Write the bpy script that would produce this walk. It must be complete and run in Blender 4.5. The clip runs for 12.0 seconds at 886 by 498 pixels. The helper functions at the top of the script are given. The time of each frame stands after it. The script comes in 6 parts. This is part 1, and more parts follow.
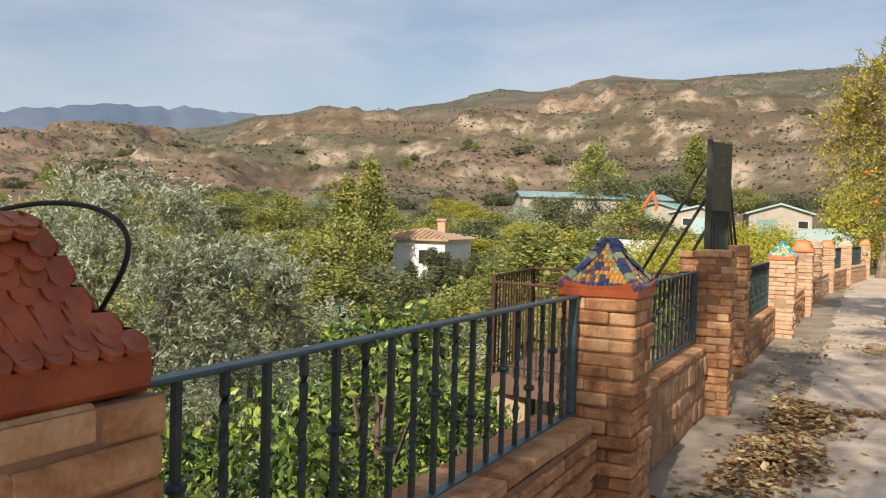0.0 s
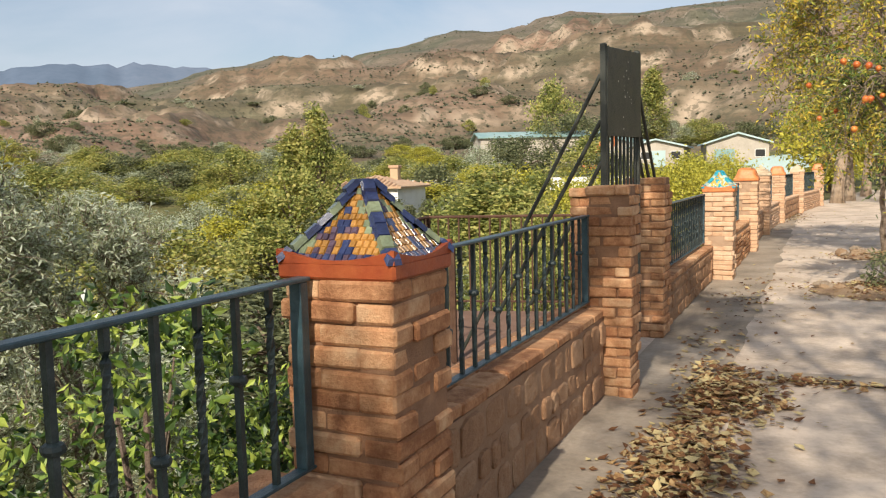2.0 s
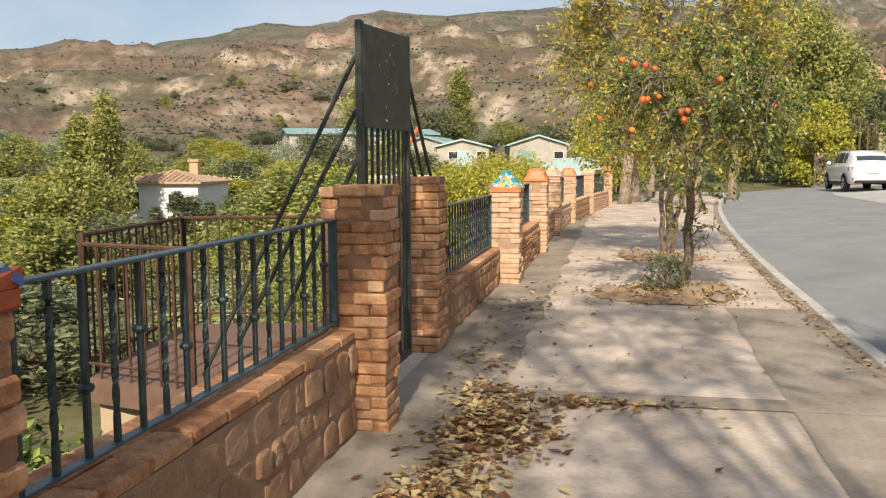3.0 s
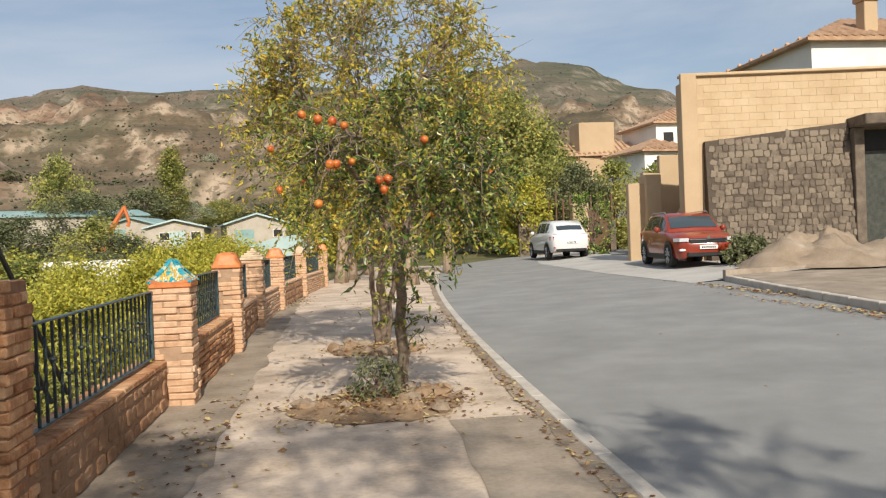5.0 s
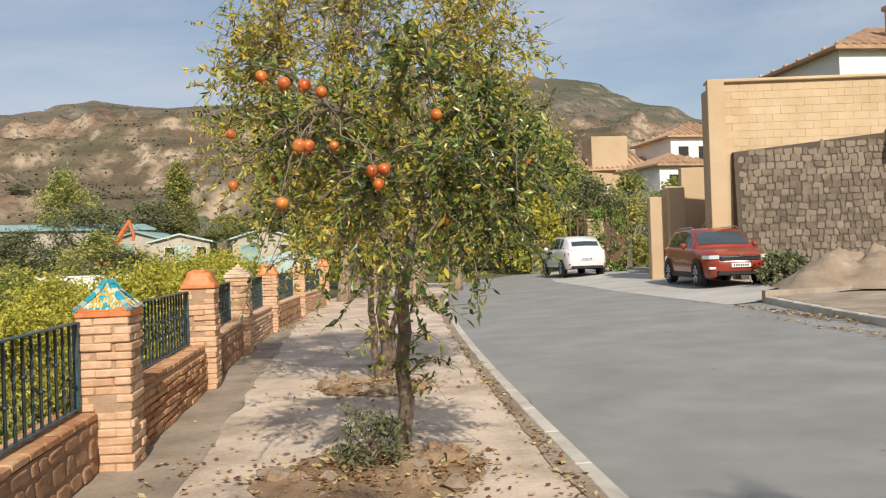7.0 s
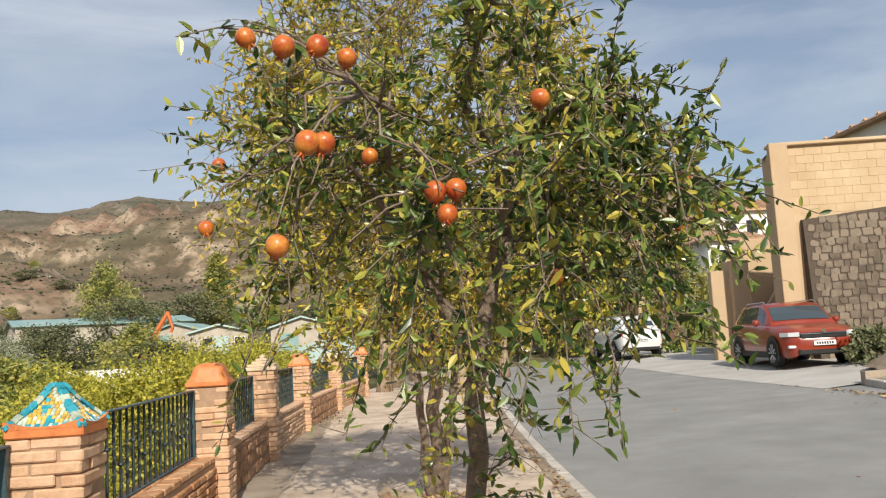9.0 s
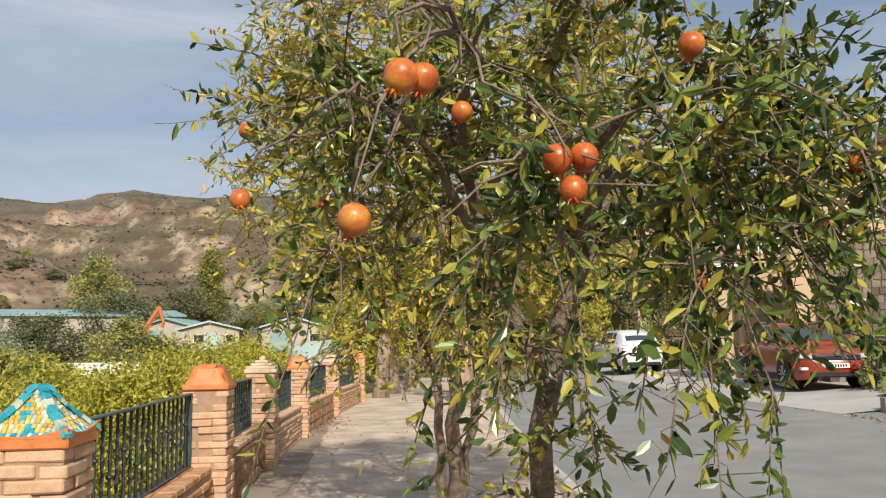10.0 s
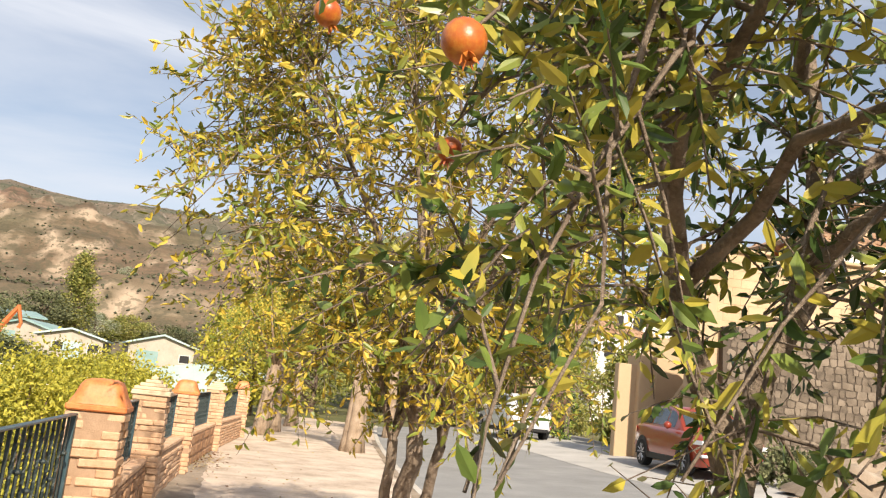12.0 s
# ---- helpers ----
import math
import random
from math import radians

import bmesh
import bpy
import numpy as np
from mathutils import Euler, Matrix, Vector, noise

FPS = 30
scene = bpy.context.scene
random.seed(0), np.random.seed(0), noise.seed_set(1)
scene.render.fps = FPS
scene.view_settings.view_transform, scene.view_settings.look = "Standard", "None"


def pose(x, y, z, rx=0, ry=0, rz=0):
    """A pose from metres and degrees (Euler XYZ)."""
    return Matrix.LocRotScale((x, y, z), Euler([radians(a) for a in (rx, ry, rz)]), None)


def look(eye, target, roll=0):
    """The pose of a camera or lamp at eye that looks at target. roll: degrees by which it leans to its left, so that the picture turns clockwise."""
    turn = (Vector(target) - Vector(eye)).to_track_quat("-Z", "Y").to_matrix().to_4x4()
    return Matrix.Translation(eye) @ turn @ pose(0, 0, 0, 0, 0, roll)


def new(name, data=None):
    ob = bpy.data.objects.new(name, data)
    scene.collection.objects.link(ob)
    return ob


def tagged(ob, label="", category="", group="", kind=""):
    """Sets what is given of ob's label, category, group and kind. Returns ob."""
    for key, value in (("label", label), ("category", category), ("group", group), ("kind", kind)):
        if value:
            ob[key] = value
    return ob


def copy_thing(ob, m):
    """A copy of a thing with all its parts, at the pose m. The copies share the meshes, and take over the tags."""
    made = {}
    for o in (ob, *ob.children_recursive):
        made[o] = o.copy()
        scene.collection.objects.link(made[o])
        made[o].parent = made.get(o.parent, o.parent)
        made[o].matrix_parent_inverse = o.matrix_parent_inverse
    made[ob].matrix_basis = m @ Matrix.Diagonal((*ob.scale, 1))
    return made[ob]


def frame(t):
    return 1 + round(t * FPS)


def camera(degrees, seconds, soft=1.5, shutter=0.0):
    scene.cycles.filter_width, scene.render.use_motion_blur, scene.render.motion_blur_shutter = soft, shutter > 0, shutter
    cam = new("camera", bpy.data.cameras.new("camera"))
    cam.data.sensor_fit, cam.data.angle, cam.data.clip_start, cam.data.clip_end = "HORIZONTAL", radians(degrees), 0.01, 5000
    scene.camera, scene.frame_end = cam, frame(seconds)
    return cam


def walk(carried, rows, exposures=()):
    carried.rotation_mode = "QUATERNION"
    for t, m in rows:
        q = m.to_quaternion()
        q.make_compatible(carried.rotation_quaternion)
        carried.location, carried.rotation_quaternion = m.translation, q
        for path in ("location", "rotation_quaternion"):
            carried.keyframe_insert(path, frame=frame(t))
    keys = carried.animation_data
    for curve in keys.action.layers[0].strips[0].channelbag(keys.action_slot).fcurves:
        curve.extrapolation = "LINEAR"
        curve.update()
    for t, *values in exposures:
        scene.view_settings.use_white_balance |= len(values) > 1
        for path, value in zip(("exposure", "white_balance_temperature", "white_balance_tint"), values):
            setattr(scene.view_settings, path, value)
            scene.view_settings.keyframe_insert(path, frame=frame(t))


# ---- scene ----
cam = camera(56.3, 12.0, 1.2)
PATH = [
    (0, (-0.004, 0.277, 1.429), (-0.911, 2.059, 1.373), 1.6),
    (0.5, (0.005, 0.72, 1.405), (-0.963, 2.466, 1.29), 0.5),
    (1, (0.07, 1.143, 1.396), (-0.794, 2.94, 1.25), 0.4),
    (1.5, (0.111, 1.606, 1.425), (-0.75, 3.403, 1.25), -0.9),
    (2, (0.127, 2.029, 1.409), (-0.703, 3.839, 1.223), -1.4),
    (2.5, (0.188, 2.474, 1.403), (-0.45, 4.359, 1.203), -0.8),
    (3, (0.236, 2.913, 1.394), (-0.166, 4.862, 1.195), -0.3),
    (3.5, (0.256, 3.363, 1.41), (0.116, 5.347, 1.207), -1.0),
    (3.7, (0.28, 3.519, 1.402), (0.227, 5.511, 1.225), -0.9),
    (5.3, (0.544, 5.123, 1.468), (0.81, 7.105, 1.447), -2.4),
    (5.5, (0.575, 5.284, 1.478), (0.838, 7.266, 1.458), -2.4),
    (6, (0.62, 5.723, 1.466), (0.904, 7.702, 1.461), -2.4),
    (6.5, (0.653, 6.171, 1.446), (0.921, 8.153, 1.462), -1.9),
    (6.7, (0.664, 6.334, 1.448), (0.91, 8.319, 1.458), -1.6),
    (8.3, (0.656, 7.809, 1.44), (0.898, 9.792, 1.525), -3.1),
    (8.5, (0.634, 7.956, 1.455), (0.874, 9.934, 1.627), -3.3),
    (9, (0.643, 8.378, 1.442), (0.798, 10.36, 1.66), -3.3),
    (9.5, (0.576, 8.732, 1.447), (0.721, 10.713, 1.681), -1.1),
    (10, (0.419, 9.017, 1.475), (0.588, 10.996, 1.707), -1.0),
    (10.5, (0.288, 9.342, 1.474), (0.465, 11.32, 1.711), -0.2),
    (11, (0.181, 9.645, 1.488), (0.445, 11.611, 1.745), 0.2),
    (11.5, (0.034, 9.93, 1.474), (0.458, 11.856, 1.808), 2.5),
    (12, (-0.088, 10.242, 1.461), (0.339, 12.163, 1.815), 6.1),
]
walk(cam, [(t, look(eye, target, roll)) for t, eye, target, roll in PATH],
     exposures=((0.0, 0.15, 6550, 10), (1.0, 0.3, 6600, 10), (2.5, 0.26, 6550, 10), (3.5, 0.2, 6500, 10), (5.3, 0.04, 6500, 10), (6.7, 0.04, 6500, 10), (8.4, 0.12, 6500, 10), (9.5, 0.04, 6500, 10), (10.5, 0.02, 6500, 10), (11.0, 0.14, 6650, 11), (12.0, 0.55, 6950, 13)))

# ---- world, sun ----
SUN_AZ, SUN_EL = 175.2, 36.0            # degrees from +y towards +x; height
world = bpy.data.worlds.new("sky")
scene.world = world
world.use_nodes = True
wn, wl = world.node_tree.nodes, world.node_tree.links
sky = wn.new("ShaderNodeTexSky")
sky.sky_type, sky.sun_disc = "NISHITA", False
sky.sun_elevation, sky.sun_rotation = radians(SUN_EL), radians(SUN_AZ)
sky.air_density, sky.dust_density = 1.0, 1.5
coord = wn.new("ShaderNodeTexCoord")
stretch = wn.new("ShaderNodeMapping")
stretch.inputs["Scale"].default_value = (1.2, 1.2, 5.0)
stretch.inputs["Rotation"].default_value = (0, radians(8), 0)
clouds = wn.new("ShaderNodeTexNoise")
clouds.inputs["Scale"].default_value, clouds.inputs["Detail"].default_value = 1.6, 8.0
clouds.inputs["Roughness"].default_value, clouds.inputs["Distortion"].default_value = 0.55, 0.4
cover = wn.new("ShaderNodeValToRGB")
cover.color_ramp.elements[0].position, cover.color_ramp.elements[1].position = 0.40, 0.66
cover.color_ramp.elements[0].color, cover.color_ramp.elements[1].color = (0.25, 0.25, 0.25, 1), (0.92, 0.92, 0.92, 1)
veil = wn.new("ShaderNodeMixRGB")
veil.inputs[2].default_value = (5.6, 6.2, 7.1, 1)
for a, b in ((coord.outputs["Generated"], stretch.inputs["Vector"]), (stretch.outputs["Vector"], clouds.inputs["Vector"]),
             (clouds.outputs["Fac"], cover.inputs["Fac"]), (cover.outputs["Color"], veil.inputs[0]), (sky.outputs["Color"], veil.inputs[1]),
             (veil.outputs["Color"], wn["Background"].inputs["Color"])):
    wl.new(a, b)
wn["Background"].inputs["Strength"].default_value = 0.097
sun = new("sun", bpy.data.lights.new("sun", "SUN"))
sun.data.energy, sun.data.angle, sun.data.color = 4.8, radians(0.6), (1.0, 0.93, 0.80)
sx, sy = math.sin(radians(SUN_AZ)), math.cos(radians(SUN_AZ))
sun.matrix_world = look((0, 0, 30), (-sx, -sy, 30 - math.tan(radians(SUN_EL))))



# ---- materials ----
def material(name, colours, scale=6.0, fine=60.0, rough=0.85, bump=0.3, metal=0.0, vary=0.0, island=0.0, through_light=0.0, spec=0.3, depth=0.01):
    """Colours mixed by noise at two scales, with relief; vary: shift of brightness from object to object, island: from piece to piece."""
    m = bpy.data.materials.new(name)
    m.use_nodes = True
    n, l = m.node_tree.nodes, m.node_tree.links
    b = n["Principled BSDF"]
    geo = n.new("ShaderNodeNewGeometry")
    big, small = n.new("ShaderNodeTexNoise"), n.new("ShaderNodeTexNoise")
    for t, s, d in ((big, scale, 5.0), (small, fine, 6.0)):
        l.new(geo.outputs["Position"], t.inputs["Vector"])
        t.inputs["Scale"].default_value, t.inputs["Detail"].default_value = s, d
        t.inputs["Roughness"].default_value = 0.62
    mix = n.new("ShaderNodeMath")
    mix.operation = "MULTIPLY_ADD"
    mix.inputs[1].default_value = 0.35
    l.new(small.outputs["Fac"], mix.inputs[0])
    half = n.new("ShaderNodeMath")
    half.operation = "MULTIPLY_ADD"
    half.inputs[1].default_value, half.inputs[2].default_value = 0.9, -0.13
    l.new(big.outputs["Fac"], half.inputs[0])
    l.new(half.outputs[0], mix.inputs[2])
    fac = mix.outputs[0]
    for amount, node, out in ((vary, "ShaderNodeObjectInfo", "Random"), (island, "ShaderNodeNewGeometry", "Random Per Island")):
        if amount:
            info = n.new(node)
            add = n.new("ShaderNodeMath")
            add.operation = "MULTIPLY_ADD"
            add.inputs[1].default_value = amount
            l.new(info.outputs[out], add.inputs[0])
            sub = n.new("ShaderNodeMath")
            sub.inputs[1].default_value = -amount / 2
            l.new(fac, sub.inputs[0])
            l.new(sub.outputs[0], add.inputs[2])
            fac = add.outputs[0]
    ramp = n.new("ShaderNodeValToRGB")
    els = ramp.color_ramp.elements
    while len(els) < len(colours):
        els.new(0.5)
    for i, c in enumerate(colours):
        els[i].position = 0.28 + 0.44 * i / max(1, len(colours) - 1)
        els[i].color = (*c, 1)
    l.new(fac, ramp.inputs["Fac"])
    l.new(ramp.outputs["Color"], b.inputs["Base Color"])
    b.inputs["Roughness"].default_value, b.inputs["Metallic"].default_value = rough, metal
    b.inputs["Specular IOR Level"].default_value = spec
    if bump:
        bp = n.new("ShaderNodeBump")
        bp.inputs["Strength"].default_value, bp.inputs["Distance"].default_value = bump, depth
        l.new(small.outputs["Fac"], bp.inputs["Height"])
        l.new(bp.outputs["Normal"], b.inputs["Normal"])
    if through_light:
        tr = n.new("ShaderNodeBsdfTranslucent")
        l.new(ramp.outputs["Color"], tr.inputs["Color"])
        ms = n.new("ShaderNodeMixShader")
        ms.inputs[0].default_value = through_light
        l.new(b.outputs[0], ms.inputs[1])
        l.new(tr.outputs[0], ms.inputs[2])
        l.new(ms.outputs[0], n["Material Output"].inputs["Surface"])
    return m


def glass_material(name, colour, rough=0.03):
    m = bpy.data.materials.new(name)
    m.use_nodes = True
    b = m.node_tree.nodes["Principled BSDF"]
    b.inputs["Base Color"].default_value, b.inputs["Roughness"].default_value = (*colour, 1), rough
    b.inputs["Specular IOR Level"].default_value = 0.6
    return m


BRICK = material("brick", [(0.28, 0.12, 0.055), (0.42, 0.20, 0.095), (0.53, 0.285, 0.145), (0.62, 0.385, 0.22)], 13, 90, 0.9, 0.7, vary=0.30)
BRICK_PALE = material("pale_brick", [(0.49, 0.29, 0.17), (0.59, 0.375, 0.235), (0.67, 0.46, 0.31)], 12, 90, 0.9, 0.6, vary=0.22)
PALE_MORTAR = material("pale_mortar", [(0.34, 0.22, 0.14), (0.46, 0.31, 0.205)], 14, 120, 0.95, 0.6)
MORTAR = material("mortar", [(0.22, 0.115, 0.065), (0.34, 0.19, 0.11)], 14, 120, 0.95, 0.6)
CLAY = material("red_clay", [(0.20, 0.036, 0.012), (0.31, 0.060, 0.018), (0.38, 0.095, 0.028)], 8, 60, 0.42, 0.25, spec=0.4)
ORANGE_CLAY = material("orange_clay", [(0.45, 0.13, 0.04), (0.62, 0.20, 0.06), (0.68, 0.27, 0.09)], 10, 70, 0.5, 0.25, spec=0.5)
CREAM = material("cream_clay", [(0.55, 0.42, 0.28), (0.66, 0.53, 0.38)], 10, 70, 0.8, 0.3)
IRON = material("green_iron", [(0.010, 0.018, 0.017), (0.021, 0.035, 0.034), (0.042, 0.062, 0.064)], 20, 160, 0.5, 0.25, spec=0.5, vary=0.1)
BLUE_IRON = material("blue_green_iron", [(0.018, 0.042, 0.050), (0.033, 0.070, 0.084), (0.062, 0.105, 0.122)], 18, 160, 0.38, 0.25, spec=0.5)
RUST = material("rusty_iron", [(0.05, 0.025, 0.018), (0.10, 0.05, 0.03), (0.13, 0.075, 0.05)], 12, 120, 0.8, 0.5)
SHEET = material("dark_sheet_iron", [(0.022, 0.027, 0.022), (0.05, 0.052, 0.042), (0.075, 0.075, 0.06)], 7, 90, 0.5, 0.3, spec=0.4)
STONE = material("wall_stone", [(0.26, 0.14, 0.075), (0.36, 0.20, 0.11), (0.44, 0.28, 0.17)], 7, 70, 0.9, 0.6, vary=0.12, depth=0.02)
CONCRETE = material("old_concrete", [(0.33, 0.255, 0.192), (0.46, 0.362, 0.277), (0.60, 0.482, 0.378), (0.68, 0.56, 0.45)], 1.4, 24, 0.92, 0.4)
CONCRETE_DARK = material("dark_concrete", [(0.20, 0.16, 0.12), (0.31, 0.25, 0.19), (0.42, 0.345, 0.27)], 1.6, 26, 0.92, 0.5)
ASPHALT = material("worn_asphalt", [(0.212, 0.208, 0.199), (0.258, 0.253, 0.243), (0.315, 0.307, 0.294)], 0.9, 75, 0.9, 0.7)
KERB = material("kerb_stone", [(0.38, 0.34, 0.29), (0.50, 0.45, 0.39), (0.58, 0.53, 0.46)], 3, 50, 0.9, 0.35, vary=0.12)
EARTH = material("dry_earth", [(0.20, 0.12, 0.07), (0.30, 0.20, 0.12), (0.36, 0.26, 0.17)], 3, 40, 0.95, 0.7, depth=0.03)
SAND = material("heaped_sand", [(0.21, 0.155, 0.105), (0.30, 0.23, 0.165), (0.42, 0.345, 0.265)], 1.2, 30, 0.95, 0.6, depth=0.03)
DRY_LEAF = material("dry_leaf", [(0.16, 0.07, 0.03), (0.30, 0.17, 0.07), (0.45, 0.30, 0.14), (0.50, 0.40, 0.20)], 30, 80, 0.8, 0.0, island=0.9, through_light=0.15)
POM_LEAF = material("pomegranate_leaf", [(0.036, 0.068, 0.018), (0.080, 0.134, 0.030), (0.155, 0.222, 0.046), (0.27, 0.325, 0.068), (0.50, 0.42, 0.07)], 1.1, 8, 0.30, 0.0, island=0.58, through_light=0.28, spec=0.5)
POM_YELLOW = material("yellowing_leaf", [(0.18, 0.23, 0.04), (0.36, 0.36, 0.06), (0.56, 0.46, 0.07), (0.68, 0.48, 0.07)], 0.9, 8, 0.42, 0.0, island=0.6, through_light=0.3, spec=0.4)
OLIVE_LEAF = material("olive_leaf", [(0.20, 0.225, 0.11), (0.40, 0.43, 0.255), (0.56, 0.59, 0.41), (0.68, 0.71, 0.56)], 0.8, 6, 0.45, 0.0, island=0.6, through_light=0.48, spec=0.4)
BUSH_LEAF = material("laurel_leaf", [(0.024, 0.05, 0.014), (0.07, 0.125, 0.024), (0.18, 0.265, 0.044), (0.40, 0.47, 0.09)], 1.0, 6, 0.35, 0.0, island=0.6, through_light=0.2, spec=0.5)
DARK_LEAF = material("dark_leaf", [(0.085, 0.10, 0.048), (0.155, 0.17, 0.08), (0.25, 0.255, 0.125)], 0.3, 3, 0.6, 0.0, island=0.5, through_light=0.26)
GREEN_LEAF = material("green_leaf", [(0.14, 0.168, 0.045), (0.28, 0.305, 0.08), (0.42, 0.41, 0.115), (0.50, 0.435, 0.145)], 0.3, 3, 0.55, 0.0, island=0.5, through_light=0.36)
YELLOW_LEAF = material("autumn_leaf", [(0.24, 0.25, 0.04), (0.44, 0.41, 0.06), (0.60, 0.52, 0.08)], 0.4, 3, 0.55, 0.0, island=0.5, through_light=0.3)
BARK = material("bark", [(0.09, 0.06, 0.045), (0.17, 0.12, 0.09), (0.26, 0.19, 0.145)], 12, 70, 0.9, 0.9, depth=0.02)
POM_BARK = material("pale_grey_bark", [(0.13, 0.095, 0.07), (0.25, 0.19, 0.14), (0.37, 0.295, 0.225)], 14, 80, 0.9, 0.9, depth=0.015)
FRUIT = material("pomegranate_skin", [(0.29, 0.034, 0.012), (0.42, 0.078, 0.018), (0.53, 0.15, 0.026), (0.62, 0.30, 0.055)], 16, 110, 0.35, 0.1, spec=0.5, vary=0.12)
PLASTER = material("beige_blocks", [(0.47, 0.335, 0.20), (0.54, 0.40, 0.25), (0.60, 0.46, 0.30)], 0.8, 20, 0.9, 0.25, vary=0.1)
PLASTER_PLAIN = material("beige_plaster", [(0.45, 0.32, 0.195), (0.53, 0.39, 0.25)], 0.6, 18, 0.9, 0.25)
WHITE = material("white_wall", [(0.66, 0.64, 0.60), (0.78, 0.76, 0.72), (0.82, 0.81, 0.78)], 0.5, 15, 0.85, 0.2)
ROOF = material("clay_roof", [(0.34, 0.20, 0.12), (0.46, 0.29, 0.18), (0.55, 0.38, 0.25)], 2.0, 30, 0.85, 0.3, vary=0.2)
TEAL = material("teal_sheet_roof", [(0.17, 0.29, 0.28), (0.25, 0.37, 0.355), (0.35, 0.44, 0.43)], 0.3, 8, 0.5, 0.1)
PALE_ROOF = material("pale_sheet_roof", [(0.34, 0.46, 0.45), (0.48, 0.58, 0.57)], 0.3, 8, 0.5, 0.1)
GREY_STONE = material("grey_rubble", [(0.10, 0.078, 0.058), (0.165, 0.13, 0.097), (0.25, 0.20, 0.15)], 3, 40, 0.9, 0.6, vary=0.34, island=0.34, depth=0.02)
JOINT = material("rubble_joint", [(0.075, 0.058, 0.044), (0.115, 0.09, 0.069)], 9, 60, 0.95, 0.5)
APRON = material("pale_forecourt", [(0.34, 0.325, 0.30), (0.43, 0.41, 0.38), (0.50, 0.48, 0.445)], 0.8, 40, 0.92, 0.35)
DARK = material("dark_pane_and_shade", [(0.02, 0.02, 0.022), (0.035, 0.033, 0.03)], 3, 40, 0.6, 0.0)
WOOD = material("brown_wood", [(0.10, 0.055, 0.03), (0.17, 0.10, 0.055)], 6, 60, 0.7, 0.3)


# ---- mesh helpers ----
def mesh_of(name, verts, faces, mat, smooth=False):
    me = bpy.data.meshes.new(name)
    me.from_pydata([tuple(v) for v in verts], [], [tuple(f) for f in faces])
    me.update()
    me.materials.append(mat)
    if smooth:
        me.polygons.foreach_set("use_smooth", [True] * len(me.polygons))
    return me


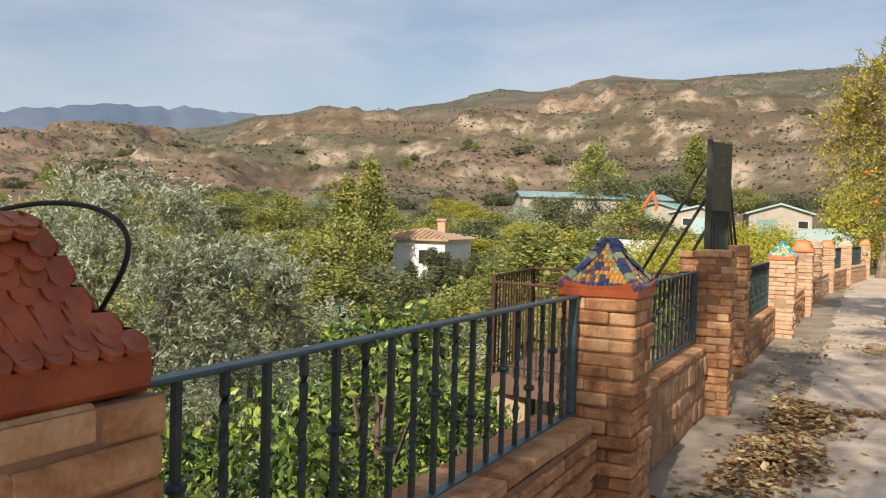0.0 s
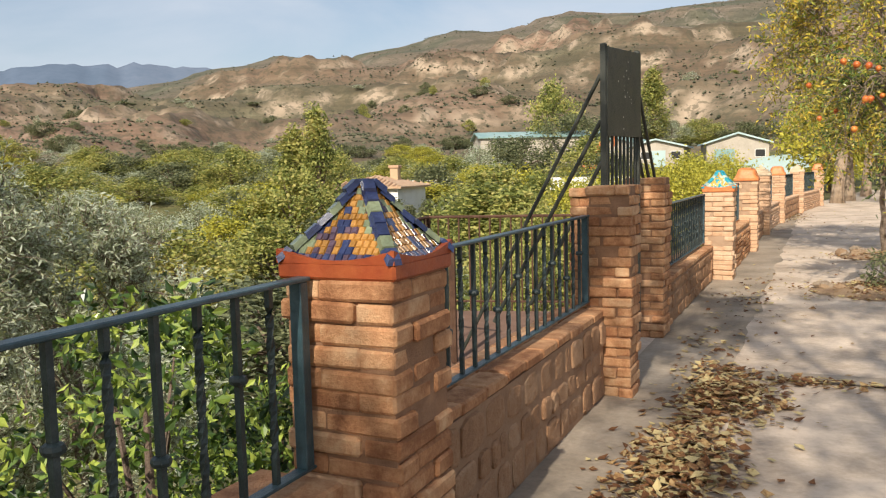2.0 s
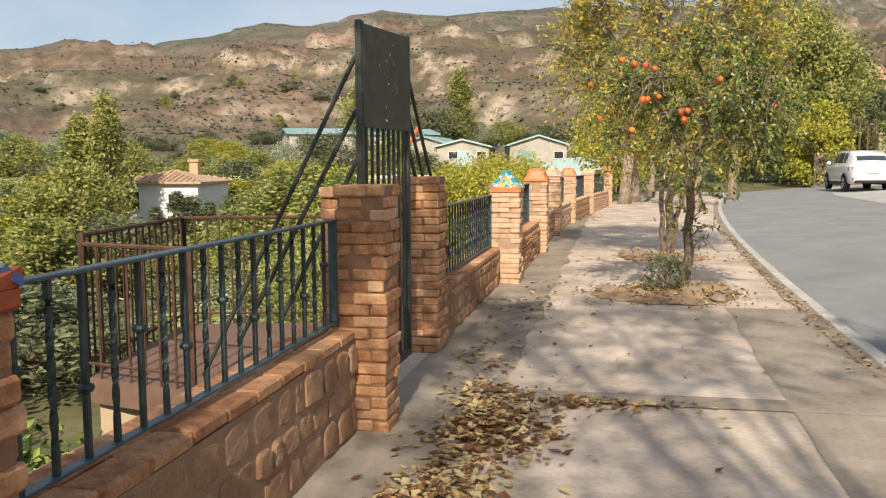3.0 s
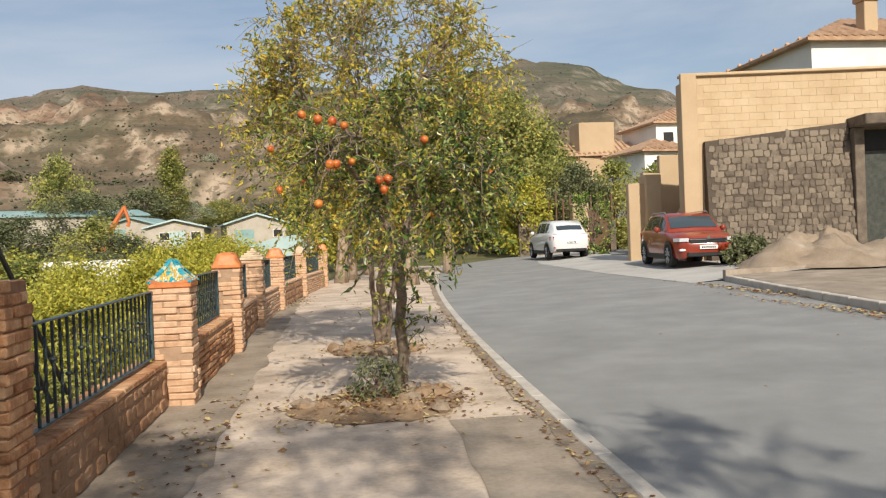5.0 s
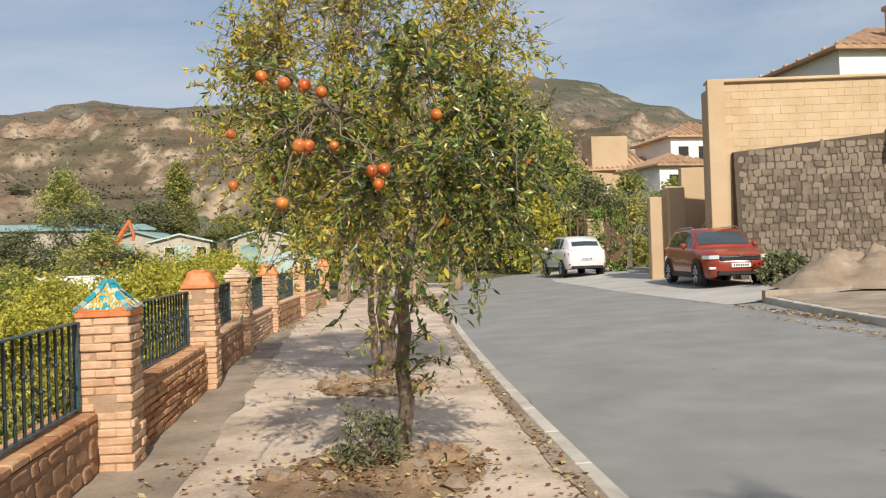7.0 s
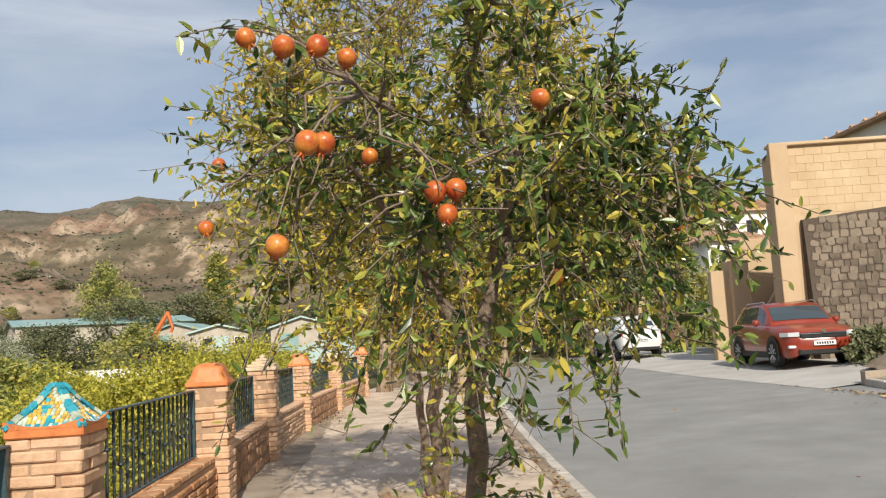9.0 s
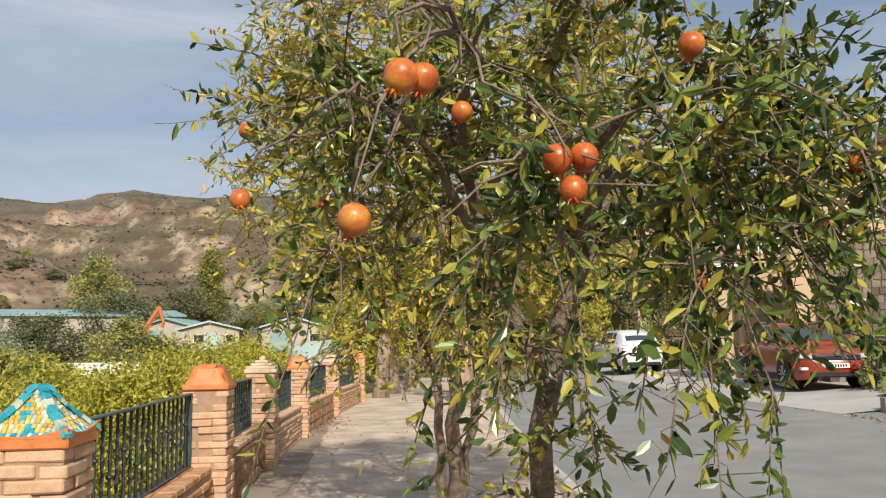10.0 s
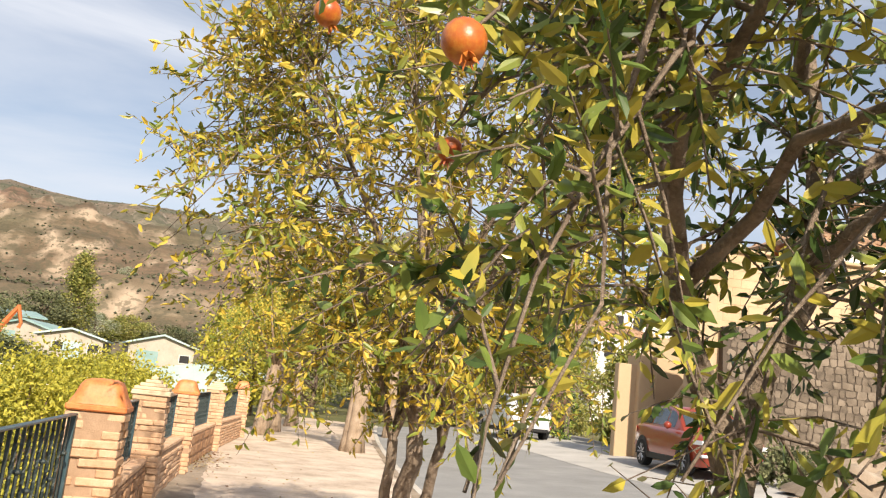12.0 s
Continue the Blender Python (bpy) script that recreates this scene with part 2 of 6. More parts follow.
class Shape:
    """Collects pieces into one mesh."""
    def __init__(self):
        self.v, self.f = [], []

    def add(self, verts, faces):
        k = len(self.v)
        self.v += [tuple(p) for p in verts]
        self.f += [tuple(i + k for i in f) for f in faces]
        return self

    def box(self, x0, y0, z0, x1, y1, z1, c=0.0):
        if c <= 0:
            v = [(x, y, z) for z in (z0, z1) for y in (y0, y1) for x in (x0, x1)]
            return self.add(v, [(0, 2, 3, 1), (4, 5, 7, 6), (0, 1, 5, 4), (2, 6, 7, 3), (0, 4, 6, 2), (1, 3, 7, 5)])
        v = []
        for sz in (0, 1):
            for sy in (0, 1):
                for sx in (0, 1):
                    X, Y, Z = (x0, x1)[sx], (y0, y1)[sy], (z0, z1)[sz]
                    ix, iy, iz = (c, -c)[sx], (c, -c)[sy], (c, -c)[sz]
                    v += [(X, Y + iy, Z + iz), (X + ix, Y, Z + iz), (X + ix, Y + iy, Z)]
        n = lambda sx, sy, sz, k: (sz * 4 + sy * 2 + sx) * 3 + k
        f = []
        for s in (0, 1):
            q = [n(s, 0, 0, 0), n(s, 1, 0, 0), n(s, 1, 1, 0), n(s, 0, 1, 0)]
            f.append(q if s else q[::-1])
            q = [n(0, s, 0, 1), n(0, s, 1, 1), n(1, s, 1, 1), n(1, s, 0, 1)]
            f.append(q if s else q[::-1])
            q = [n(0, 0, s, 2), n(1, 0, s, 2), n(1, 1, s, 2), n(0, 1, s, 2)]
            f.append(q if s else q[::-1])
        for a in (0, 1):
            for b in (0, 1):
                q = [n(a, b, 0, 0), n(a, b, 1, 0), n(a, b, 1, 1), n(a, b, 0, 1)]
                f.append(q if a == b else q[::-1])
                q = [n(a, 0, b, 0), n(a, 0, b, 2), n(a, 1, b, 2), n(a, 1, b, 0)]
                f.append(q if a == b else q[::-1])
                q = [n(0, a, b, 1), n(1, a, b, 1), n(1, a, b, 2), n(0, a, b, 2)]
                f.append(q if a == b else q[::-1])
                for z in (0, 1):
                    q = [n(a, b, z, 0), n(a, b, z, 1), n(a, b, z, 2)]
                    f.append(q if (a + b + z) % 2 else q[::-1])
        return self.add(v, f)

    def tube(self, path, radii, sides=8, cap=True):
        path = [Vector(p) for p in path]
        rings, k = [], len(self.v)
        up = Vector((0.13, 0.27, 1)).normalized()
        for i, p in enumerate(path):
            d = (path[min(i + 1, len(path) - 1)] - path[max(i - 1, 0)])
            d = d.normalized() if d.length > 1e-9 else Vector((0, 0, 1))
            a = d.cross(up)
            a = a.normalized() if a.length > 1e-3 else d.cross(Vector((1, 0, 0))).normalized()
            b = d.cross(a)
            r = radii[i] if hasattr(radii, "__len__") else radii
            self.v += [tuple(p + (a * math.cos(2 * math.pi * j / sides) + b * math.sin(2 * math.pi * j / sides)) * r) for j in range(sides)]
        for i in range(len(path) - 1):
            for j in range(sides):
                q = (j + 1) % sides
                self.f.append((k + i * sides + j, k + i * sides + q, k + (i + 1) * sides + q, k + (i + 1) * sides + j))
        if cap:
            self.f.append(tuple(k + j for j in range(sides))[::-1])
            self.f.append(tuple(k + (len(path) - 1) * sides + j for j in range(sides)))
        return self

    def lathe(self, profile, sides=16, at=(0, 0, 0)):
        k = len(self.v)
        for r, z in profile:
            self.v += [(at[0] + r * math.cos(2 * math.pi * j / sides), at[1] + r * math.sin(2 * math.pi * j / sides), at[2] + z) for j in range(sides)]
        for i in range(len(profile) - 1):
            for j in range(sides):
                q = (j + 1) % sides
                self.f.append((k + i * sides + j, k + i * sides + q, k + (i + 1) * sides + q, k + (i + 1) * sides + j))
        self.f.append(tuple(k + j for j in range(sides))[::-1])
        self.f.append(tuple(k + (len(profile) - 1) * sides + j for j in range(sides)))
        return self

    def prism(self, outline, lo, hi, axis="y"):
        """An outline (two coordinates each) drawn out along an axis."""
        n, k = len(outline), len(self.v)
        for h in (lo, hi):
            for a, b in outline:
                self.v.append({"x": (h, a, b), "y": (a, h, b), "z": (a, b, h)}[axis])
        self.f.append(tuple(range(k, k + n)))
        self.f.append(tuple(range(k + 2 * n - 1, k + n - 1, -1)))
        for i in range(n):
            j = (i + 1) % n
            self.f.append((k + i, k + n + i, k + n + j, k + j))
        return self

    def mesh(self, name, mat, smooth=False):
        return mesh_of(name, self.v, self.f, mat, smooth)


def part(name, data, mat=None, parent=None, label="", at=None, smooth=False):
    """One mesh object, from a Shape or a mesh, under a thing or a part."""
    if isinstance(data, Shape):
        data = data.mesh(name, mat, smooth)
    ob = new(name, data)
    if parent:
        ob.parent = parent
    if at is not None:
        ob.matrix_basis = at if isinstance(at, Matrix) else Matrix.Translation(at)
    if label:
        tagged(ob, label)
    return ob


def thing(name, label, category, at=(0, 0, 0), group="", kind="", turn=0.0):
    ob = new(name)
    ob.matrix_basis = pose(*at, 0, 0, turn)
    return tagged(ob, label, category, group, kind)


def single(name, data, mat, label, category, at=(0, 0, 0), group="", kind="", turn=0.0, smooth=False):
    ob = part(name, data, mat, None, "", pose(*at, 0, 0, turn), smooth)
    return tagged(ob, label, category, group, kind)


def smooth_step(a, b, x):
    t = np.clip((x - a) / (b - a), 0, 1)
    return t * t * (3 - 2 * t)


# ---- ground: one sheet to the horizon ----
CENTRE = (0.0, 5.0)
SKYLINE = ((-180, 4), (-90, 4.5), (-57, 4.7), (-48, 5.2), (-44, 5.9), (-41, 6.7), (-38, 7.3), (-35.5, 7.8), (-32.8, 7.6), (-30.5, 7.75), (-28.2, 8.4), (-25.9, 8.75), (-23.6, 9.5), (-20.8, 9.35), (-18.6, 9.6),
           (-15.8, 10.4), (-13.3, 10.0), (-11.2, 9.85), (-8.3, 10.35), (-6.6, 10.4), (0, 10.5), (7, 9.8), (10.6, 11.2), (13, 11.6), (16.4, 11.3), (17.9, 10.8), (20.1, 9.6), (22.3, 9.2), (24, 8.3), (30, 6), (60, 5), (180, 4))
WEST = ((0, -0.6), (2.5, -1.6), (6, -2.6), (12, -3.6), (30, -4.2), (55, -3.8), (75, -2.9), (100, -0.6), (140, 2.2), (170, 4.6), (260, 13))
MID_CREST = ((-180, 3), (-55, 4.6), (-50, 4.75), (-44, 4.8), (-37, 5.3), (-34, 5.8), (-30, 6.0), (-26, 6.2), (-20.8, 7.0), (-15, 7.6), (-10, 8.2), (0, 8.6), (10, 8.4), (20, 7), (30, 4.5), (180, 3))
HILLOCK = ((-44, 0.0), (-42.4, 0.9), (-40.3, 2.1), (-36.9, 3.9), (-35.8, 4.35), (-33.5, 3.9), (-30.4, 3.0), (-28, 2.4), (-24, 0.0))
TOWN = ((0, -0.2), (35, -0.2), (60, 0.4), (100, 3.0), (170, 12), (260, 22))


def grain(x, y, scale, octaves=5, seed=0.0):
    return noise.fractal(Vector((x * scale + seed, y * scale - seed, seed * 0.37)), 0.9, 2.1, octaves)


def ground_height(x, y):
    dx, dy = x - CENTRE[0], y - CENTRE[1]
    r, az = math.hypot(dx, dy), math.degrees(math.atan2(dx, dy))
    w = float(smooth_step(-1.35, -1.75, x)) if y < 38 else float(smooth_step(-1.5 + 0.02 * (y - 38), -4 - 0.02 * (y - 38), x))
    zw, zt = np.interp(r, *zip(*WEST)), np.interp(r, *zip(*TOWN))
    z = zw * w + zt * (1 - w)
    if x > 3 and w == 0:
        z += 0.035 * (min(x, 14) - 3) * float(smooth_step(60, 20, r))
    if r > 12:
        z += float(smooth_step(12, 60, r)) * w * 0.8 * grain(x, y, 0.05, 3)
    if r > 120:
        far_el = np.interp(az, *zip(*SKYLINE))
        mid_el = min(np.interp(az, *zip(*MID_CREST)), far_el - 0.1)
        rise = float(smooth_step(math.log(170), math.log(560), math.log(r)))
        dip = 0.9 * float(smooth_step(570, 720, r) * smooth_step(1150, 760, r)) * float(smooth_step(-12, -30, az))
        el = 1.9 + (mid_el - 1.9) * rise + (far_el - mid_el) * float(smooth_step(math.log(640), math.log(1500), math.log(r))) - dip
        el = max(el, np.interp(az, *zip(*HILLOCK)) * math.exp(-((r - 330) / 75) ** 2))
        crest = 0.05 * grain(az * 0.16, math.log(r) * 5, 1.0, 3, 3.0) + 0.24 * grain(x, y, 0.0045, 5, 7.0) - 0.42 * abs(grain(x, y, 0.008, 6, 2.0)) + 0.15
        hill = r * math.tan(radians(el * (1 + crest * float(smooth_step(170, 600, r)) * float(smooth_step(1250, 600, r) * 0.93 + 0.07))))
        hill += 24 * float(smooth_step(175, 290, r) * smooth_step(950, 500, r)) * (0.30 - abs(grain(x, y, 0.0075, 6, 9.0)))
        # terraces cut into the slopes
        step = max(6.0, r * 0.018)
        q = hill / step
        hill = step * (math.floor(q) + float(smooth_step(0.2, 0.85, q - math.floor(q)))) * 0.45 + hill * 0.55
        if r > 1650:
            hill *= float(smooth_step(2600, 1600, r)) * 0.5 + 0.5
        k = float(smooth_step(130, 240, r))
        z = z * (1 - k) + hill * k
    return z


def hill_material(name="hillside", colours=((0.07, 0.062, 0.042), (0.125, 0.092, 0.066), (0.20, 0.138, 0.10), (0.29, 0.21, 0.155), (0.56, 0.45, 0.35)), scar_colour=(0.40, 0.305, 0.215, 1)):
    """Strata and terraces run level round the slopes; scrub and pale scars break them up."""
    m = material(name, list(colours), 0.012, 0.16, 0.95, 0.8, depth=1.5)
    n, l = m.node_tree.nodes, m.node_tree.links
    geo = n.new("ShaderNodeNewGeometry")
    flat = n.new("ShaderNodeMapping")
    flat.inputs["Scale"].default_value = (0.007, 0.007, 0.16)
    strata = n.new("ShaderNodeTexNoise")
    strata.inputs["Scale"].default_value, strata.inputs["Detail"].default_value, strata.inputs["Roughness"].default_value = 1.0, 7.0, 0.65
    l.new(geo.outputs["Position"], flat.inputs["Vector"])
    l.new(flat.outputs["Vector"], strata.inputs["Vector"])
    ramp = next(x for x in n if x.type == "VALTORGB")
    old = ramp.inputs["Fac"].links[0].from_socket
    mix = n.new("ShaderNodeMixRGB")
    mix.inputs[0].default_value = 0.55
    l.new(old, mix.inputs[1])
    l.new(strata.outputs["Fac"], mix.inputs[2])
    l.new(mix.outputs[0], ramp.inputs["Fac"])
    # wide grey-green and reddish tracts
    wide = n.new("ShaderNodeTexNoise")
    wide.inputs["Scale"].default_value, wide.inputs["Detail"].default_value = 0.0042, 4.0
    l.new(geo.outputs["Position"], wide.inputs["Vector"])
    tint = n.new("ShaderNodeValToRGB")
    e = tint.color_ramp.elements
    e[0].position, e[0].color, e[1].position, e[1].color = 0.40, (0.56, 0.66, 0.54, 1), 0.60, (1.04, 0.93, 0.86, 1)
    l.new(wide.outputs["Fac"], tint.inputs["Fac"])
    mul = n.new("ShaderNodeMixRGB")
    mul.blend_type = "MULTIPLY"
    mul.inputs[0].default_value = 1.0
    l.new(ramp.outputs["Color"], mul.inputs[1])
    l.new(tint.outputs["Color"], mul.inputs[2])
    # bare earth on the steepest banks
    xyz = n.new("ShaderNodeSeparateXYZ")
    l.new(geo.outputs["Normal"], xyz.inputs[0])
    steep = n.new("ShaderNodeMapRange")
    for k, q in ((1, 0.93), (2, 0.80), (3, 0.0), (4, 1.0)):
        steep.inputs[k].default_value = q
    l.new(xyz.outputs["Z"], steep.inputs[0])
    ragged = n.new("ShaderNodeTexNoise")
    ragged.inputs["Scale"].default_value, ragged.inputs["Detail"].default_value = 0.045, 6.0
    l.new(geo.outputs["Position"], ragged.inputs["Vector"])
    torn = n.new("ShaderNodeValToRGB")
    torn.color_ramp.elements[0].position, torn.color_ramp.elements[1].position = 0.47, 0.60
    l.new(ragged.outputs["Fac"], torn.inputs["Fac"])
    both = n.new("ShaderNodeMath")
    both.operation = "MULTIPLY"
    l.new(steep.outputs[0], both.inputs[0])
    l.new(torn.outputs["Color"], both.inputs[1])
    scar = n.new("ShaderNodeMixRGB")
    scar.inputs[2].default_value = scar_colour
    l.new(both.outputs[0], scar.inputs[0])
    l.new(mul.outputs[0], scar.inputs[1])
    # low scrub too small to stand out singly
    low = n.new("ShaderNodeTexNoise")
    low.inputs["Scale"].default_value, low.inputs["Detail"].default_value, low.inputs["Roughness"].default_value = 0.26, 3.0, 0.7
    l.new(geo.outputs["Position"], low.inputs["Vector"])
    tuft = n.new("ShaderNodeValToRGB")
    tuft.color_ramp.elements[0].position, tuft.color_ramp.elements[1].position = 0.50, 0.57
    tuft.color_ramp.elements[1].color = (0.6, 0.6, 0.6, 1)
    l.new(low.outputs["Fac"], tuft.inputs["Fac"])
    grown = n.new("ShaderNodeMixRGB")
    grown.inputs[2].default_value = (0.08, 0.072, 0.044, 1)
    l.new(tuft.outputs["Color"], grown.inputs[0])
    l.new(scar.outputs[0], grown.inputs[1])
    l.new(grown.outputs[0], n["Principled BSDF"].inputs["Base Color"])
    return m


HILL = hill_material()
# back ridges: greyer and flatter in tone, haze put into the colour
HAZY_FAR_HILL = hill_material("hazy_far_ridge", ((0.075, 0.075, 0.058), (0.115, 0.105, 0.08), (0.16, 0.138, 0.108), (0.215, 0.18, 0.142), (0.40, 0.34, 0.27)), (0.30, 0.245, 0.19, 1))
GRASS = material("dry_grass", [(0.07, 0.085, 0.03), (0.13, 0.125, 0.05), (0.22, 0.18, 0.09)], 0.5, 9, 0.95, 0.5, depth=0.05)


def build_ground():
    radii = [0.0] + list(np.geomspace(0.6, 60, 46)) + list(np.geomspace(64, 2600, 190))
    azs = sorted(set([round(a, 3) for a in np.linspace(-75, 45, 481)] + [round(a, 3) for a in np.linspace(45, 285, 61)][:-1]))
    verts, faces, n = [], [], len(azs)
    for r in radii:
        for a in azs:
            x, y = CENTRE[0] + r * math.sin(radians(a)), CENTRE[1] + r * math.cos(radians(a))
            verts.append((x, y, ground_height(x, y)))
    for i in range(len(radii) - 1):
        for j in range(n):
            q = (j + 1) % n
            faces.append((i * n + j, (i + 1) * n + j, (i + 1) * n + q, i * n + q))
    me = mesh_of("ground", verts, faces, GRASS, True)
    me.materials.append(HILL)
    me.materials.append(HAZY_FAR_HILL)
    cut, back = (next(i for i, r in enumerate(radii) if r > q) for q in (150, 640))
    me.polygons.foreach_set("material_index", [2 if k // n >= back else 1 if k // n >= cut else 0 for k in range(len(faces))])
    return tagged(new("ground", me), "dry terraced hillsides and valley floor of brown earth", "ground", kind="structure")


build_ground()


def build_range():
    """The far range behind the hills, with haze put into its blue-grey colour."""
    s = Shape()
    pts = []
    for i in range(161):
        a = -80 + 0.5 * i
        el = np.interp(a, (-80, -62, -55.2, -53.4, -48.2, -44.4, -41.5, -38, -30, -20, 0), (4.6, 5.5, 6.25, 6.58, 7.2, 7.28, 7.15, 7.0, 6.6, 6.0, 5.0)) + 0.05 * grain(a, 0, 0.5, 4, 5.0)
        for k, (r, lift) in enumerate(((3600, 0.25), (4000, 0.75), (4500, 1.0))):
            pts.append((r * math.sin(radians(a)), r * math.cos(radians(a)), r * math.tan(radians(el)) * lift + 18 * grain(a, k, 1.3, 4, 9.0)))
    s.add(pts, [(i * 3 + k, i * 3 + k + 1, i * 3 + k + 4, i * 3 + k + 3) for i in range(160) for k in range(2)])
    blue = material("haze_blue_forest", [(0.085, 0.12, 0.175), (0.115, 0.15, 0.21), (0.15, 0.18, 0.235)], 0.002, 0.03, 1.0, 0.0)
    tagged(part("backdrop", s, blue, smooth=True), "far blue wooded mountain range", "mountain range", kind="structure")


build_range()


# ---- pavement, kerb, road ----
def kerb_x(y):
    return 2.14 + 0.0021 * max(0.0, y - 4.0) ** 2 if y < 60 else 2.14 + 0.0021 * 56 ** 2 + 0.235 * (y - 60)


def fence_x(y):
    """Street side of the pillars: the fence bends with the road."""
    return float(np.interp(y, (0, 16, 19.5, 23, 27.3, 31.8, 60), (-0.82, -0.80, -0.80, -0.66, -0.33, 0.18, 4.6)))


def road_right(y):
    return kerb_x(y) + 6.3 + 0.02 * max(0, y - 20)


def road_z(x):
    return 0.035 * max(0.0, min(x, 14) - 3.0) - 0.10


def build_pavement():
    s = Shape()
    ys = list(np.arange(-14, 62, 1.0))
    for y0, y1 in zip(ys, ys[1:]):
        a0, a1 = kerb_x(y0) - 0.13, kerb_x(y1) - 0.13
        f0, f1 = (min(-1.42, fence_x(q) - 0.6) if q < 22 else fence_x(q) - 0.6 for q in (y0, y1))
        s.add([(f0, y0, 0), (a0, y0, 0), (a1, y1, 0), (f1, y1, 0)], [(0, 1, 2, 3)])
    tagged(part("pavement", s, CONCRETE), "worn pinkish concrete pavement strewn with dry leaves", "pavement", kind="structure")
    strip = Shape()
    fs = list(np.arange(-14, 36, 0.22))
    for y0, y1 in zip(fs, fs[1:]):
        for lo, hi, z in ((-1.10, -0.42, 0.004),):
            w0, w1 = 0.09 * grain(y0, 0, 1.1), 0.09 * grain(y1, 0, 1.1)
            strip.add([(lo, y0, z), (hi + w0, y0, z), (hi + w1, y1, z), (lo, y1, z)], [(0, 1, 2, 3)])
    strip.add([(-0.6, 7.72, 0.0065), (1.9, 7.78, 0.0065), (1.9, 8.02, 0.0065), (-0.6, 7.96, 0.0065)], [(0, 1, 2, 3)])
    for y0, y1 in zip(fs, fs[1:]):
        if y1 > 11.4:
            break
        w0, w1 = 0.05 * grain(y0, 3, 0.9), 0.05 * grain(y1, 3, 0.9)
        a0, a1 = kerb_x(y0), kerb_x(y1)
        strip.add([(a0 - 0.92 + w0, y0, 0.0045), (a0 - 0.2, y0, 0.0045), (a1 - 0.2, y1, 0.0045), (a1 - 0.92 + w1, y1, 0.0045)], [(0, 1, 2, 3)])
    gutter = Shape()
    for y0, y1 in zip(fs, fs[1:]):
        w0, w1 = 0.05 * grain(y0, 6, 1.6), 0.05 * grain(y1, 6, 1.6)
        a0, a1 = kerb_x(y0) - 0.128, kerb_x(y1) - 0.128
        gutter.add([(a0 - 0.13 + w0, y0, 0.0085), (a0, y0, 0.0085), (a1, y1, 0.0085), (a1 - 0.13 + w1, y1, 0.0085)], [(0, 1, 2, 3)])
    tagged(part("gutter", gutter, SAND), "earth-filled gutter with dry leaves behind the kerb", "gutter", kind="structure")
    tagged(part("pavement_patch", strip, CONCRETE_DARK), "darker rough concrete strips let into the pavement", "pavement", kind="structure")
    r = Shape()
    ys = list(np.arange(-16, 130, 1.5))
    for y0, y1 in zip(ys, ys[1:]):
        for i in range(8):
            u0, u1 = i / 8, (i + 1) / 8
            q = []
            for y, u in ((y0, u0), (y0, u1), (y1, u1), (y1, u0)):
                x = kerb_x(y) + u * (road_right(y) + 3.6 - kerb_x(y))
                q.append((x, y, road_z(x) + 0.02 * max(0, y - 62)))
            r.add(q, [(0, 1, 2, 3)])
    tagged(part("road", r, ASPHALT), "worn grey asphalt road curving past parked cars", "road", kind="structure")
    kerb = thing("kerb", "pale worn kerb of long concrete stones", "kerb", kind="structure")
    block = Shape().box(-0.13, 0.006, -0.3, 0.0, 0.994, 0.012, 0.012).mesh("kerb_stone", KERB)
    for y in range(-12, 58):
        a = math.degrees(math.atan2(kerb_x(y + 1) - kerb_x(y), 1))
        part("kerb_stone", block, parent=kerb, at=pose(kerb_x(y), y, 0, 0, 0, -a))


build_pavement()


# ---- brick fence ----
COURSE = 0.061
STONE_MORTAR = material("earthy_mortar", [(0.29, 0.165, 0.095), (0.38, 0.235, 0.145)], 10, 90, 0.95, 0.7)
BRICK_LONG = Shape().box(0, 0, 0, 0.24, 0.115, 0.051, 0.008).mesh("brick", BRICK)
PALE_LONG = Shape().box(0, 0, 0, 0.24, 0.115, 0.051, 0.008).mesh("brick", BRICK_PALE)


def pillar(name, x1, y0, top, w=0.36, pale=False, label=""):
    """A square pillar of bricks laid round a core: x1 its street side, y0 its near side, top the height of its brickwork."""
    rnd = random.Random(int(y0 * 100))
    t = thing(name, label, "brick pillar", (x1 - w / 2, y0 + w / 2, 0), "fence pillars")
    h = w / 2
    part("mortar_core", Shape().box(-h + 0.012, -h + 0.012, -0.15, h - 0.012, h - 0.012, top - 0.006), PALE_MORTAR if pale else MORTAR, t)
    me = PALE_LONG if pale else BRICK_LONG
    n = round(top / COURSE)
    c = top / n
    k = w / 0.36
    for i in range(n):
        for q in range(4):
            j = lambda s: rnd.uniform(-s, s)
            turn = 90 * q + (180 if i % 2 else 0)
            off = h - 0.24 * k if i % 2 else -h
            m = pose(0, 0, i * c + 0.003 + j(0.003), j(1.0), j(1.0), turn) @ pose(off + j(0.010), -h + j(0.014), 0, 0, 0, j(2.0))
            part("brick", me, parent=t, at=m @ Matrix.Diagonal((k * (0.985 if q % 2 else 1.0), k, (c - 0.005) / 0.051, 1)))
    return t


def scaled_pyramid(size, height, rows=7, power=0.8):
    """Corner-to-corner pyramid with sagging sides, as (half, z) rows."""
    return [(size * (1 - (i / rows)) ** power if i < rows else 0.012, height * (i / rows)) for i in range(rows + 1)]


